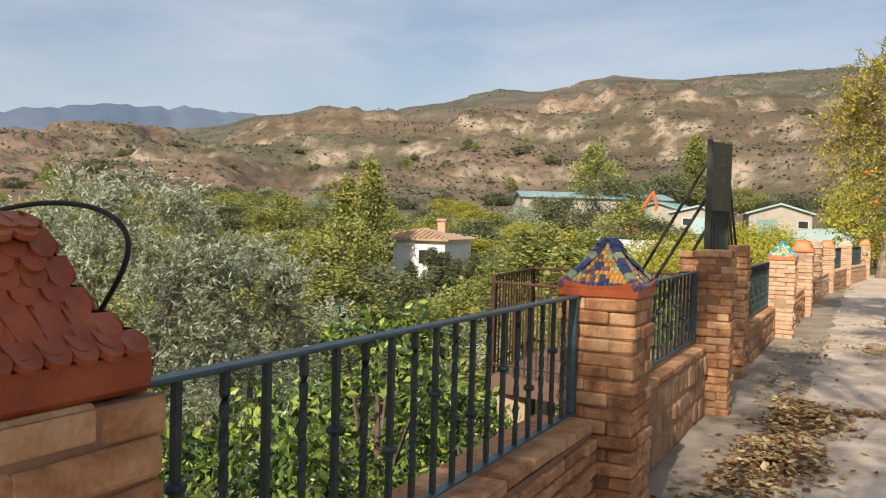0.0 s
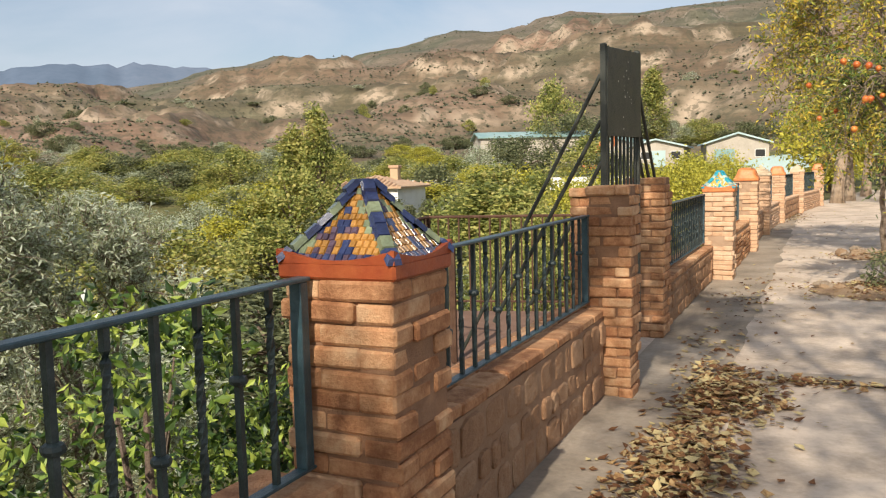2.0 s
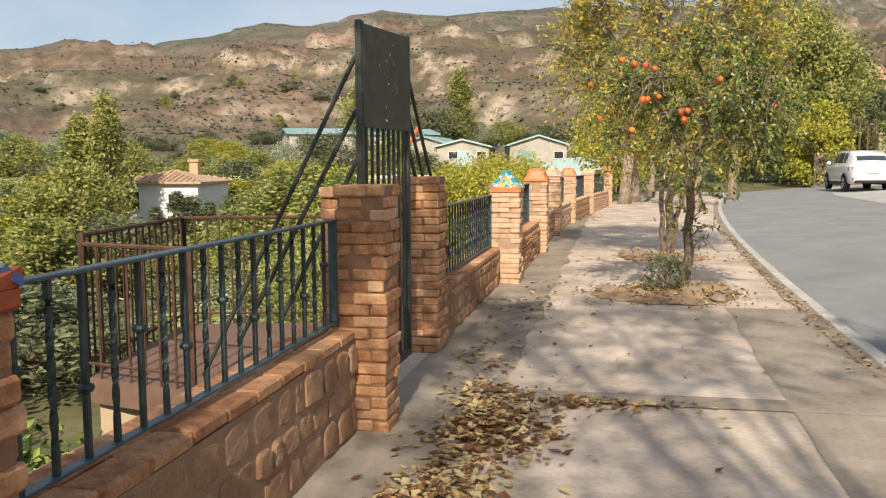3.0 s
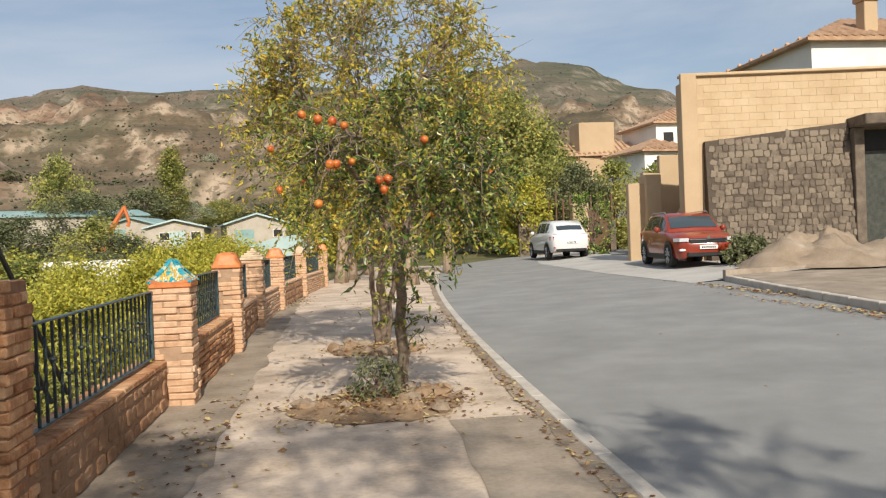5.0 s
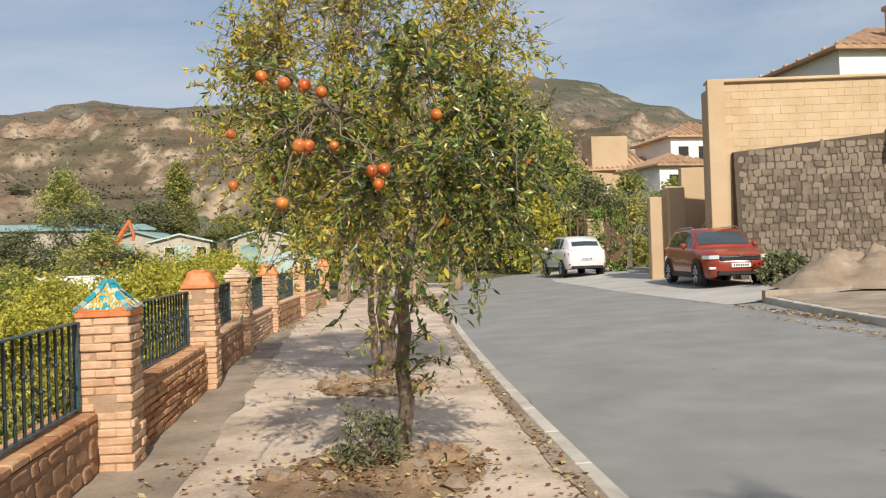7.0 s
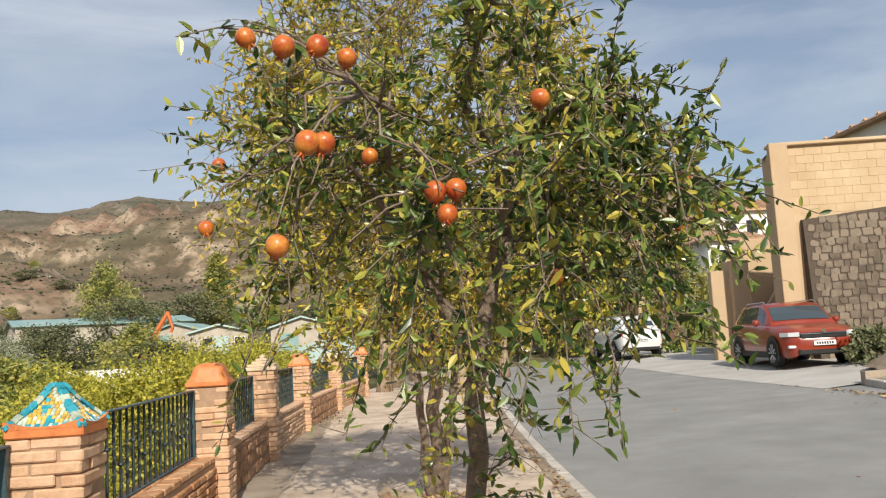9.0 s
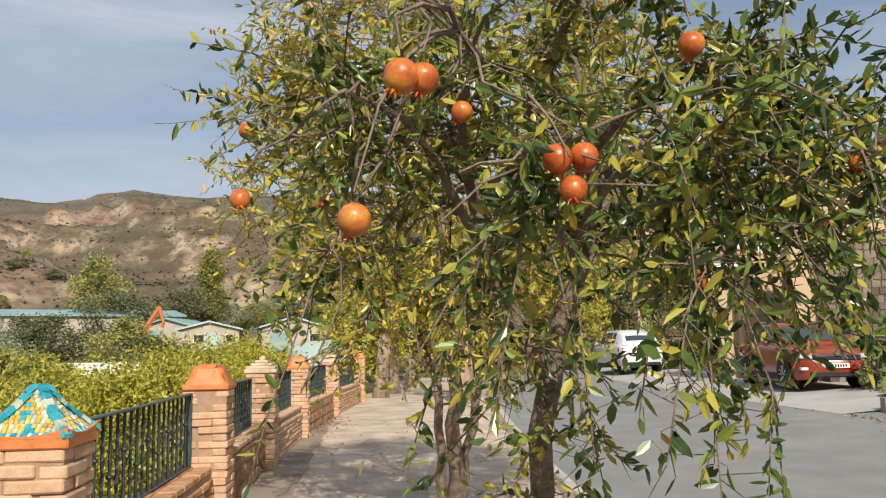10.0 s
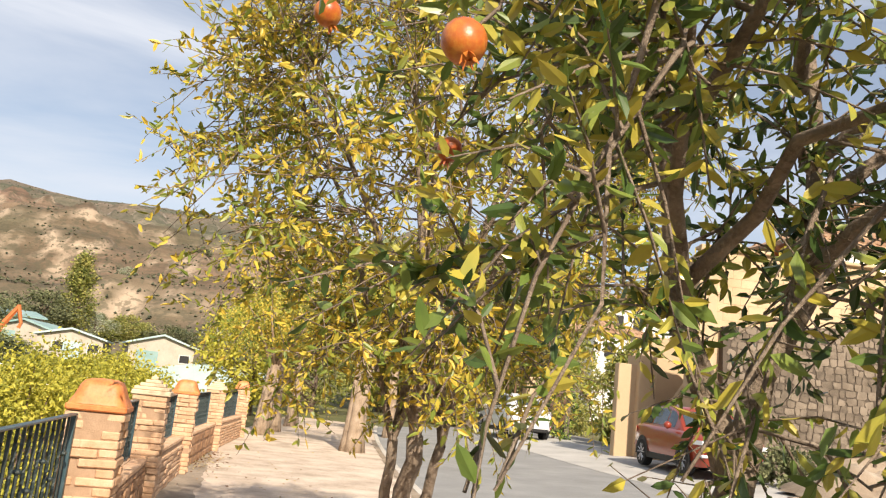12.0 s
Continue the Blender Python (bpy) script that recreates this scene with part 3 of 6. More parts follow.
def clay_cap(name, at, w, height, mat, label, scales=True):
    t = thing(name, label, "pillar cap", at, "pillar caps")
    h = w / 2
    part("slab", Shape().box(-h, -h, 0, h, h, 0.065 if scales else 0.045, 0.01), mat, t)
    s = Shape()
    prof = [(h * 0.98, 0.06), (h * 0.93, 0.085), (h * 0.80, 0.11), (h * 0.66, 0.145), (h * 0.55, 0.19), (h * 0.46, 0.235), (h * 0.36, 0.27), (h * 0.2, 0.29)]
    if not scales:
        prof = [(h * 0.97, 0.06), (h * 0.92, 0.09), (h * 0.83, 0.13), (h * 0.76, 0.18), (h * 0.70, 0.225), (h * 0.60, 0.262), (h * 0.40, 0.285), (h * 0.12, 0.29)]
    k = kz = height / 0.29
    rings = []
    for a, z in prof:
        rings.append([(a * math.copysign(min(1, abs(math.cos(b)) * 1.25), math.cos(b)), a * math.copysign(min(1, abs(math.sin(b)) * 1.25), math.sin(b)), z * k) for b in np.linspace(0, 2 * math.pi, 33)[:-1]])
    v = [p for r in rings for p in r]
    f = [(i * 32 + j, i * 32 + (j + 1) % 32, (i + 1) * 32 + (j + 1) % 32, (i + 1) * 32 + j) for i in range(len(rings) - 1) for j in range(32)]
    f.append(tuple((len(rings) - 1) * 32 + j for j in range(32)))
    part("dome", Shape().add(v, f), mat, t, smooth=True)
    if scales:
        tile = Shape()
        arc = [(0.021 * math.cos(a), -0.018 + 0.021 * math.sin(a)) for a in np.linspace(math.pi, 2 * math.pi, 9)]
        pts = [(-0.021, 0.010)] + arc + [(0.021, 0.010)]
        k = len(pts)
        tile.add([(x, 0.004, z) for x, z in pts] + [(x * 0.93, -0.0045 if z < 0 else 0.001, z * 0.93) for x, z in pts] + [(0, -0.0015, -0.012)],
                 [(k + i, k + (i + 1) % k, 2 * k) for i in range(k)] + [(i, i + 1, k + i + 1, k + i) for i in range(k - 1)])
        me = tile.mesh("scale", mat)
        for i in range(11):
            lerp = lambda u: tuple(np.interp(u, range(8), [p[c] for p in prof]) for c in (0, 1))
            (a0, z0), (a1, z1) = lerp(1.0 + 0.55 * i), lerp(1.55 + 0.55 * i)
            slope = math.degrees(math.atan2((a0 - a1), max(0.004, (z1 - z0) * kz)))
            m = max(3, int(2 * a0 / 0.043))
            for q in range(4):
                for j in range(m):
                    u = (j + 0.5 + 0.5 * (i % 2)) / m * 2 - 1
                    if abs(u) < 0.97:
                        part("scale", me, parent=t, at=pose(0, 0, 0, 0, 0, 90 * q) @ pose(u * a0 * 0.93, -a0 * 0.995, z0 * kz + 0.012, -slope, 0, 0))
    return t


def glaze(name, c):
    return material(name, [tuple(v * 0.65 for v in c), c, tuple(min(1, v * 1.25 + 0.02) for v in c)], 20, 80, 0.22, 0.05, spec=0.6, vary=0.3)


COBALT, OCHRE, SAGE, PLUM = glaze("cobalt_tile", (0.025, 0.035, 0.10)), glaze("ochre_tile", (0.42, 0.20, 0.04)), glaze("sage_tile", (0.20, 0.23, 0.13)), glaze("plum_tile", (0.10, 0.06, 0.085))
AQUA, LEMON, PALE_TILE = glaze("aqua_tile", (0.03, 0.30, 0.38)), glaze("lemon_tile", (0.62, 0.42, 0.09)), glaze("pale_tile", (0.45, 0.52, 0.42))


def mosaic_cap(name, at, w, height, palette, label):
    """A flared tiled pyramid on a clay tray; palette: plain field tiles, checks, ridge."""
    t = thing(name, label, "pillar cap", at, "pillar caps")
    h = w / 2
    part("slab", Shape().box(-h, -h, 0, h, h, 0.05, 0.008), CLAY if palette[0] is OCHRE else ORANGE_CLAY, t)
    tray = Shape()
    edge = []
    for q in range(4):
        c, sn = [(1, 0), (0, 1), (-1, 0), (0, -1)][q]
        for i in range(8):
            u = -1 + i / 4
            for d, z in ((h, 0.045), (h, 0.055 + 0.03 * u * u), (h - 0.014, 0.055 + 0.03 * u * u), (h - 0.014, 0.045)):
                edge.append(((u * d) * c + d * sn, (u * d) * sn - d * c, z))
    tray.add(edge, [(4 * i + k, (4 * i + 4 + k) % 128, (4 * i + 4 + (k + 1) % 4) % 128, 4 * i + (k + 1) % 4) for i in range(32) for k in range(4)])
    part("tray", tray, CLAY if palette[0] is OCHRE else ORANGE_CLAY, t)
    core = Shape()
    rows = scaled_pyramid(h * 0.93, height, 8, 0.95)
    flare = lambda z: h * (0.11 + 0.86 * max(0.0, 1 - z / height) ** 1.45) if z > 0 else h * 0.97
    zs = [height * i / 9 for i in range(10)]
    core.add([(sx * flare(z), sy * flare(z), z + 0.05) for z in zs for sx, sy in ((-1, -1), (1, -1), (1, 1), (-1, 1))],
             [(i * 4 + j, i * 4 + (j + 1) % 4, i * 4 + 4 + (j + 1) % 4, i * 4 + 4 + j) for i in range(9) for j in range(4)] + [(36, 37, 38, 39)])
    part("core", core, MORTAR, t)
    rnd = random.Random(int(at[1] * 10))
    chip = Shape().add([(-0.5, 0.0, -0.6), (0.5, 0.0, -0.6), (0.5, 0.0, 0.5), (-0.5, 0.0, 0.5), (-0.36, -0.35, -0.45), (0.36, -0.35, -0.45), (0.36, -0.35, 0.4), (-0.36, -0.35, 0.4)],
                       [(4, 5, 6, 7), (0, 1, 5, 4), (1, 2, 6, 5), (2, 3, 7, 6), (3, 0, 4, 7)])
    chips = [mesh_of("tile", chip.v, chip.f, m) for m in palette]
    n = 12
    for q in range(4):
        for i in range(n):
            z0, z1 = height * i / n, height * (i + 1) / n
            a = (flare(z0 + 1e-4) + flare(z1)) / 2
            slope = math.degrees(math.atan2(flare(z0 + 1e-4) - flare(z1), z1 - z0))
            size = math.hypot(z1 - z0, flare(z0 + 1e-4) - flare(z1))
            m = max(2, int(round(2 * a / 0.022)))
            for j in range(m):
                u = (j + 0.5) / m * 2 - 1
                d = abs(abs(u) * 3 - (i % 6) * 0.5) if i else 9
                if abs(u) > 0.84:
                    k = 2 if (i // 2) % 2 else 1
                elif i == 0:
                    k = 3 if j % 2 else 1
                elif (int((u + 1) * 3.2) + i // 3) % 3 == 0 and i % 3:
                    k = 1 if (int((u + 1) * 3.2) + i // 3) % 2 else 2
                elif rnd.random() < 0.2:
                    k = 3
                else:
                    k = 0
                big = 1.12 if k in (1, 2) else 0.92
                part("tile", chips[k], parent=t, at=pose(0, 0, 0, 0, 0, 90 * q) @ pose(u * a * 0.985, -a, 0.05 + (z0 + z1) / 2, -slope + rnd.uniform(-8, 8), rnd.uniform(-6, 6), rnd.uniform(-6, 6))
                     @ Matrix.Diagonal((2 * a / m * big, 0.017, size * 1.02 * big, 1)))
    for q in range(4):
        for i in range(7):
            z = height * (i + 0.3) / 7
            a = flare(z + 1e-4)
            part("ridge_tile", chips[2 if i % 3 == 1 else 1], parent=t, at=pose(0, 0, 0, 0, 0, 90 * q + 45) @ pose(0, -a * 1.385, z + 0.055, -50, 0, rnd.uniform(-10, 10)) @ Matrix.Diagonal((0.045, 0.05, 0.05, 1)))
    return t


def pointed_cap(at, w, height, label):
    t = thing("pillar_cap", label, "pillar cap", at, "pillar caps")
    h = w / 2
    part("slab", Shape().box(-h, -h, 0, h, h, 0.05, 0.008), CREAM, t)
    s = Shape()
    for i in range(4):
        a, b = h * (0.9 - 0.24 * i), h * (0.9 - 0.24 * (i + 1) + 0.04)
        s.box(-a, -a, 0.05 + i * (height - 0.05) / 4.6, a, a, 0.05 + (i + 1) * (height - 0.05) / 4.6, 0.008)
    part("stepped_point", s, CREAM, t)
    part("tip", Shape().lathe([(h * 0.2, 0), (h * 0.16, 0.03), (0.008, 0.07)], 8, (0, 0, height - 0.075)), CREAM, t)
    return t


PILLARS = [  # street side x, near side y, brick top, pale, cap
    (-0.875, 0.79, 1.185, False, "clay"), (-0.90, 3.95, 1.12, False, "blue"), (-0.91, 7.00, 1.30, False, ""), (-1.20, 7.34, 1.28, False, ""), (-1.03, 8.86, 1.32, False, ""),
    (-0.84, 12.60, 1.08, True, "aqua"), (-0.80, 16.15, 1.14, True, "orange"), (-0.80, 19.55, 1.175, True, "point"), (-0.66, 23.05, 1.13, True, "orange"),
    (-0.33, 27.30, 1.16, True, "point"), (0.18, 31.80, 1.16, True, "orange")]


def iron_panel(y0, y1, x, z0, z1, x_end=None, label="dark green wrought iron railing panel with collared bars"):
    x_end = x if x_end is None else x_end
    t = thing("railing", label, "railing", (x, y0, 0), "railing panels", turn=-math.degrees(math.atan2(x_end - x, y1 - y0)))
    d = math.hypot(y1 - y0, x_end - x)
    part("top_rail", Shape().box(-0.022, 0, z1 - 0.012, 0.022, d, z1, 0.003), BLUE_IRON, t)
    part("bottom_rail", Shape().box(-0.02, 0, z0, 0.02, d, z0 + 0.01, 0.003), BLUE_IRON, t)
    post = Shape().box(-0.019, -0.019, z0 + 0.01, 0.019, 0.019, z1 - 0.012, 0.003).mesh("end_post", BLUE_IRON)
    for y in (0.03, d - 0.03):
        part("end_post", post, parent=t, at=(0, y, 0))
    n = max(2, round((d - 0.06) / 0.136))
    h = z1 - z0 - 0.022
    for i in range(1, n):
        twisted = i % 2
        collar = z0 + 0.01 + h * (0.38 if i % 4 == 0 else 0.50 if i % 2 else 0.60)
        key = (round(h, 3), round(z0, 3), twisted, i % 4)
        if key not in BARS:
            s = Shape()
            k = 0
            steps = 22 if twisted else 2
            for j in range(steps):
                a = math.pi / 4 + (j / (steps - 1) * 7.0 * math.pi / 2 if twisted and 0.15 < j / (steps - 1) < 0.9 else 0)
                zz = z0 + 0.01 + h * j / (steps - 1)
                s.v += [(0.0115 * math.cos(a + q * math.pi / 2), 0.0115 * math.sin(a + q * math.pi / 2), zz) for q in range(4)]
                if j:
                    b = 4 * j
                    s.f += [(b - 4 + q, b - 4 + (q + 1) % 4, b + (q + 1) % 4, b + q) for q in range(4)]
            if not twisted:
                s.lathe([(0.012, -0.013), (0.021, -0.009), (0.024, 0), (0.021, 0.009), (0.012, 0.013)], 8, (0, 0, collar))
            BARS[key] = s.mesh("bar", IRON)
        part("bar", BARS[key], parent=t, at=(0, 0.03 + (d - 0.06) * i / n, 0))
    return t


BARS = {}
for i, (x1, y0, top, pale, cap) in enumerate(PILLARS):
    w = {7.34: 0.18, 8.86: 0.34}.get(y0, 0.27) if cap == "" else 0.36
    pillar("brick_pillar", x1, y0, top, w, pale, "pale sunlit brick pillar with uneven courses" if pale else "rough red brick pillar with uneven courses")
    c = (x1 - w / 2, y0 + w / 2, top)
    if cap == "clay":
        clay_cap("pillar_cap", c, 0.33, 0.24, CLAY, "dark red glazed clay cap with fish-scale relief")
    elif cap == "blue":
        mosaic_cap("pillar_cap", c, 0.375, 0.215, (OCHRE, COBALT, SAGE, PLUM), "pyramid cap tiled in cobalt blue, ochre and sage on red clay")
    elif cap == "aqua":
        mosaic_cap("pillar_cap", c, 0.38, 0.20, (LEMON, AQUA, PALE_TILE, PALE_TILE), "pyramid cap tiled in aqua, lemon and pale green")
    elif cap == "orange":
        clay_cap("pillar_cap", c, 0.385, 0.215, ORANGE_CLAY, "bright orange clay dome cap", scales=False)
    elif cap == "point":
        pointed_cap(c, 0.40, 0.22, "cream stepped clay cap with a pointed tip")


def low_wall(y0, y1, x1, top, kind_of, x_end):
    """Low wall between pillars: stone faced with a brick coping, or all of brick."""
    rnd = random.Random(int(y0 * 31))
    label = {"stone": "low rubble stone wall with a red brick coping", "brick": "low wall of rough projecting bricks"}[kind_of]
    t = thing("low_wall", label, "wall", (x1, y0, 0), "low walls", "structure", -math.degrees(math.atan2(x_end - x1, y1 - y0)))
    d = math.hypot(y1 - y0, x_end - x1)
    part("wall_core", Shape().box(-0.26, 0, -1.6, -0.012, d, top - 0.055), STONE_MORTAR if kind_of == "stone" else PALE_MORTAR if y0 > 12.8 else MORTAR, t)
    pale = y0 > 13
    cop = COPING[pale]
    n = max(1, round(d / 0.25))
    for i in range(n):
        for side in (0, 1):
            m = pose(-0.145 if side == 0 else -0.29, i * d / n + 0.004, top - 0.052 + rnd.uniform(-0.003, 0.003), rnd.uniform(-0.6, 0.6), rnd.uniform(-0.6, 0.6), rnd.uniform(-1, 1))
            part("coping_brick", cop, parent=t, at=m @ Matrix.Diagonal((1.22 if side == 0 else 1.22, (d / n - 0.01) / 0.24, 1, 1)))
    if kind_of == "brick":
        rows = int((top - 0.06) / COURSE)
        for r in range(rows):
            yy = -0.12 * (r % 2)
            while yy < d - 0.02:
                a, b = max(yy, 0.0), min(yy + 0.25, d)
                if b - a > 0.05:
                    part("brick", cop, parent=t, at=pose(-0.10 + rnd.uniform(-0.006, 0.012), a, r * COURSE + 0.006, 0, rnd.uniform(-2, 2), rnd.uniform(-0.8, 0.8)) @ Matrix.Diagonal((0.95, (b - a - 0.01) / 0.24, 1, 1)))
                yy += 0.25
    else:
        z = 0.0
        while z < top - 0.07:
            hh = min(rnd.uniform(0.10, 0.19), top - 0.06 - z)
            if top - 0.06 - z - hh < 0.05:
                hh = top - 0.06 - z
            yy = 0.0
            while yy < d - 0.01:
                ww = min(rnd.uniform(0.10, 0.30), d - yy)
                if d - yy - ww < 0.06:
                    ww = d - yy
                part("stone", STONES[rnd.randrange(6)], parent=t, at=pose(-0.02 + rnd.uniform(-0.006, 0.012), yy + ww / 2, z + hh / 2, 0, rnd.uniform(-3, 3), 0) @ Matrix.Diagonal((1, ww - 0.012, hh - 0.012, 1)))
                yy += ww
            z += hh
    return t


COPING = [Shape().box(0, 0, 0, 0.115, 0.24, 0.05, 0.008).mesh("coping_brick", m) for m in (BRICK, BRICK_PALE)]


def stone_mesh(seed):
    rnd = random.Random(seed)
    ring = [(0.5 * math.copysign(abs(math.cos(a)) ** 0.5, math.cos(a)) * rnd.uniform(0.9, 1.0), 0.5 * math.copysign(abs(math.sin(a)) ** 0.5, math.sin(a)) * rnd.uniform(0.88, 1.0)) for a in [2 * math.pi * i / 10 + rnd.uniform(-0.15, 0.15) for i in range(10)]]
    v = [(-0.04, a, b) for a, b in ring] + [(0.010, a * 0.96, b * 0.96) for a, b in ring] + [(0.016 + rnd.uniform(-0.003, 0.003), a * 0.8, b * 0.8) for a, b in ring] + [(0.018, rnd.uniform(-0.1, 0.1), rnd.uniform(-0.1, 0.1))]
    f = [(k * 10 + i, k * 10 + (i + 1) % 10, k * 10 + 10 + (i + 1) % 10, k * 10 + 10 + i) for k in (0, 1) for i in range(10)] + [(20 + i, 20 + (i + 1) % 10, 30) for i in range(10)]
    return mesh_of("stone", v, f, STONE)


STONES = [stone_mesh(i) for i in range(6)]
WALLS = [  # from, to, street side, top, kind, railing line, its foot and its top, street side at the far end
    (1.15, 3.95, -1.07, 0.56, "brick", -1.175, 0.585, 1.13, -1.07), (4.31, 7.00, -1.07, 0.55, "stone", -1.18, 0.585, 1.125, -1.07), (9.13, 12.60, -1.07, 0.43, "stone", -1.19, 0.46, 1.06, -1.07),
    (12.96, 16.15, -0.93, 0.52, "brick", -1.12, 0.52, 1.12, -0.91), (16.51, 19.55, -0.91, 0.53, "stone", -1.10, 0.53, 1.12, -0.91), (19.91, 23.05, -0.90, 0.53, "brick", -1.09, 0.53, 1.12, -0.77),
    (23.41, 27.30, -0.75, 0.53, "stone", -0.94, 0.53, 1.12, -0.44), (27.66, 31.80, -0.41, 0.53, "brick", -0.60, 0.53, 1.12, 0.07)]
for y0, y1, x1, top, k, xr, z0, z1, xe in WALLS:
    low_wall(y0, y1, x1, top, k, xe)
    iron_panel(y0 + 0.01, y1 - 0.01, xr, max(z0, top + 0.004), z1, xr + xe - x1)


# ---- trees ----
def leaf_cloud(centres, per, spread, size, rnd, narrow=0.45, droop=0.2):
    """Folded leaves about the given places: vertices and faces."""
    g = np.random.default_rng(rnd)
    c = np.repeat(np.asarray(centres, float), per, axis=0)
    n = len(c)
    p = c + g.normal(0, 1, (n, 3)) * np.asarray(spread)
    d = g.normal(0, 1, (n, 3)) + (0, 0, -droop)
    d /= np.linalg.norm(d, axis=1)[:, None]
    s = np.cross(d, g.normal(0, 1, (n, 3)))
    s /= np.linalg.norm(s, axis=1)[:, None]
    up = np.cross(d, s)
    L = size * g.uniform(0.6, 1.25, (n, 1))
    W = L * narrow * 0.5
    v = np.stack([p, p + d * L * 0.45 + s * W + up * W * 0.35, p + d * L, p + d * L * 0.45 - s * W + up * W * 0.35], 1).reshape(-1, 3)
    i = np.arange(n)[:, None] * 4
    return v, np.concatenate([i + [0, 1, 2], i + [0, 2, 3]], 0).tolist()


def branches(rnd, base, trunks, height, spread, levels=3, r0=0.06, lean=0.25, first=0.3, sides=7):
    """Limbs as tubes and the places at their ends."""
    s, tips = Shape(), []

    def grow(p, d, length, r, level):
        pts, rs = [p], [r]
        q, dd = Vector(p), Vector(d).normalized()
        n = 4
        for i in range(n):
            dd = (dd + Vector((rnd.gauss(0, 0.16), rnd.gauss(0, 0.16), rnd.gauss(0.03, 0.10)))).normalized()
            q = q + dd * length / n
            pts.append(q.copy())
            rs.append(r * (1 - 0.5 * (i + 1) / n))
        s.tube(pts, rs, max(3, sides - 2 * level), level == 0)
        if level >= 1:
            tips.extend([pts[2], pts[3]])
        if level == levels:
            tips.append(pts[-1])
            return
        for k in range(3 if level == 0 else 4):
            at = pts[rnd.choice((2, 3, 4)) if level else rnd.choice((3, 4, 4))]
            side = Vector((rnd.gauss(0, 1), rnd.gauss(0, 1), rnd.gauss(0.1, 0.5))).normalized()
            grow(at, dd * 0.55 + side * spread, length * rnd.uniform(0.55, 0.8), rs[-1] * rnd.uniform(0.55, 0.8), level + 1)

    for k in range(trunks):
        a = 2 * math.pi * k / trunks + rnd.uniform(-0.5, 0.5)
        off = Vector((math.cos(a), math.sin(a), 0)) * (0.06 if trunks > 1 else 0)
        grow(Vector(base) + off, Vector((math.cos(a) * lean, math.sin(a) * lean, 1)), height * first * rnd.uniform(0.9, 1.15), r0 * rnd.uniform(0.8, 1.1), 0)
    return s, tips


def tree(name, label, at, height, radius, leaf, seed, trunks=1, first=0.38, r0=0.08, leaves=9000, size=0.06, spread=0.16, levels=3, narrow=0.45, squash=1.0, group="", thick=0.6):
    rnd = random.Random(seed)
    t = thing(name, label, "tree", at, group)
    s, tips = branches(rnd, (0, 0, -0.1), trunks, height, thick, levels, r0, 0.25, first)
    tp = np.array([tuple(p) for p in tips])
    # fit the crown into its height and radius
    top, wide = tp[:, 2].max(), np.percentile(np.hypot(tp[:, 0], tp[:, 1]), 90)
    kz, kr = (height - spread) / top, (radius - spread * 0.6) / max(wide, 0.01)
    fit = lambda p: (p[0] * (1 + (kr - 1) * min(1, max(0, p[2] / top) * 1.4)), p[1] * (1 + (kr - 1) * min(1, max(0, p[2] / top) * 1.4)), p[2] * kz if p[2] > 0 else p[2])
    s.v = [fit(p) for p in s.v]
    tp = np.array([fit(p) for p in tp])
    part("trunk", s, BARK, t, smooth=True)
    v, f = leaf_cloud(tp, max(1, leaves // len(tp)), (spread, spread, spread * squash), size, seed, narrow)
    part("crown", mesh_of("crown", v, f, leaf), parent=t)
    return t, tp


def foliage(name, label, at, radius, height, leaf, seed, leaves=2500, size=0.22, clumps=40, category="tree", trunk=True, power=1.0, narrow=0.6, group="", spiky=0.0, tight=0.13):
    """A tree or shrub seen from afar: stem and limbs, and leaves in uneven clumps; spiky: how far it narrows upwards."""
    rnd = random.Random(seed)
    t = thing(name, label, category, at, group)
    cs = []
    for i in range(clumps):
        u = rnd.random() ** 0.8
        a, h = rnd.uniform(0, 2 * math.pi), rnd.random()
        r = radius * math.sqrt(u) * (math.sin(math.pi * min(0.97, 0.15 + 0.8 * h)) ** power if spiky == 0 else (1 - h * spiky) * min(1, 0.35 + 2.5 * h))
        cs.append((r * math.cos(a), r * math.sin(a), height * (0.12 + 0.84 * h) if trunk else height * (0.02 + 0.9 * h)))
    s = Shape()
    r0 = max(0.02, height * 0.022)
    s.tube([(0, 0, -0.6), (0.02 * height, 0, height * 0.3), (0, 0.02 * height, height * 0.75)], [r0, r0 * 0.7, r0 * 0.25], 6)
    for c in cs[::3]:
        s.tube([(0, 0, c[2] * 0.45), (c[0] * 0.5, c[1] * 0.5, c[2] * 0.75), c], [r0 * 0.4, r0 * 0.25, r0 * 0.08], 4)
    part("trunk", s, BARK, t)
    sp = radius * tight
    v, f = leaf_cloud(cs, max(1, leaves // clumps), (sp, sp, sp * (1.0 if spiky == 0 else 1.8)), size, seed, narrow)
    part("crown", mesh_of("crown", v, f, leaf), parent=t)
    return t


def at_dir(az, r, z=None, origin=(0, 0.7)):
    x, y = origin[0] + r * math.sin(radians(az)), origin[1] + r * math.cos(radians(az))
    return (x, y, ground_height(x, y) if z is None else z)


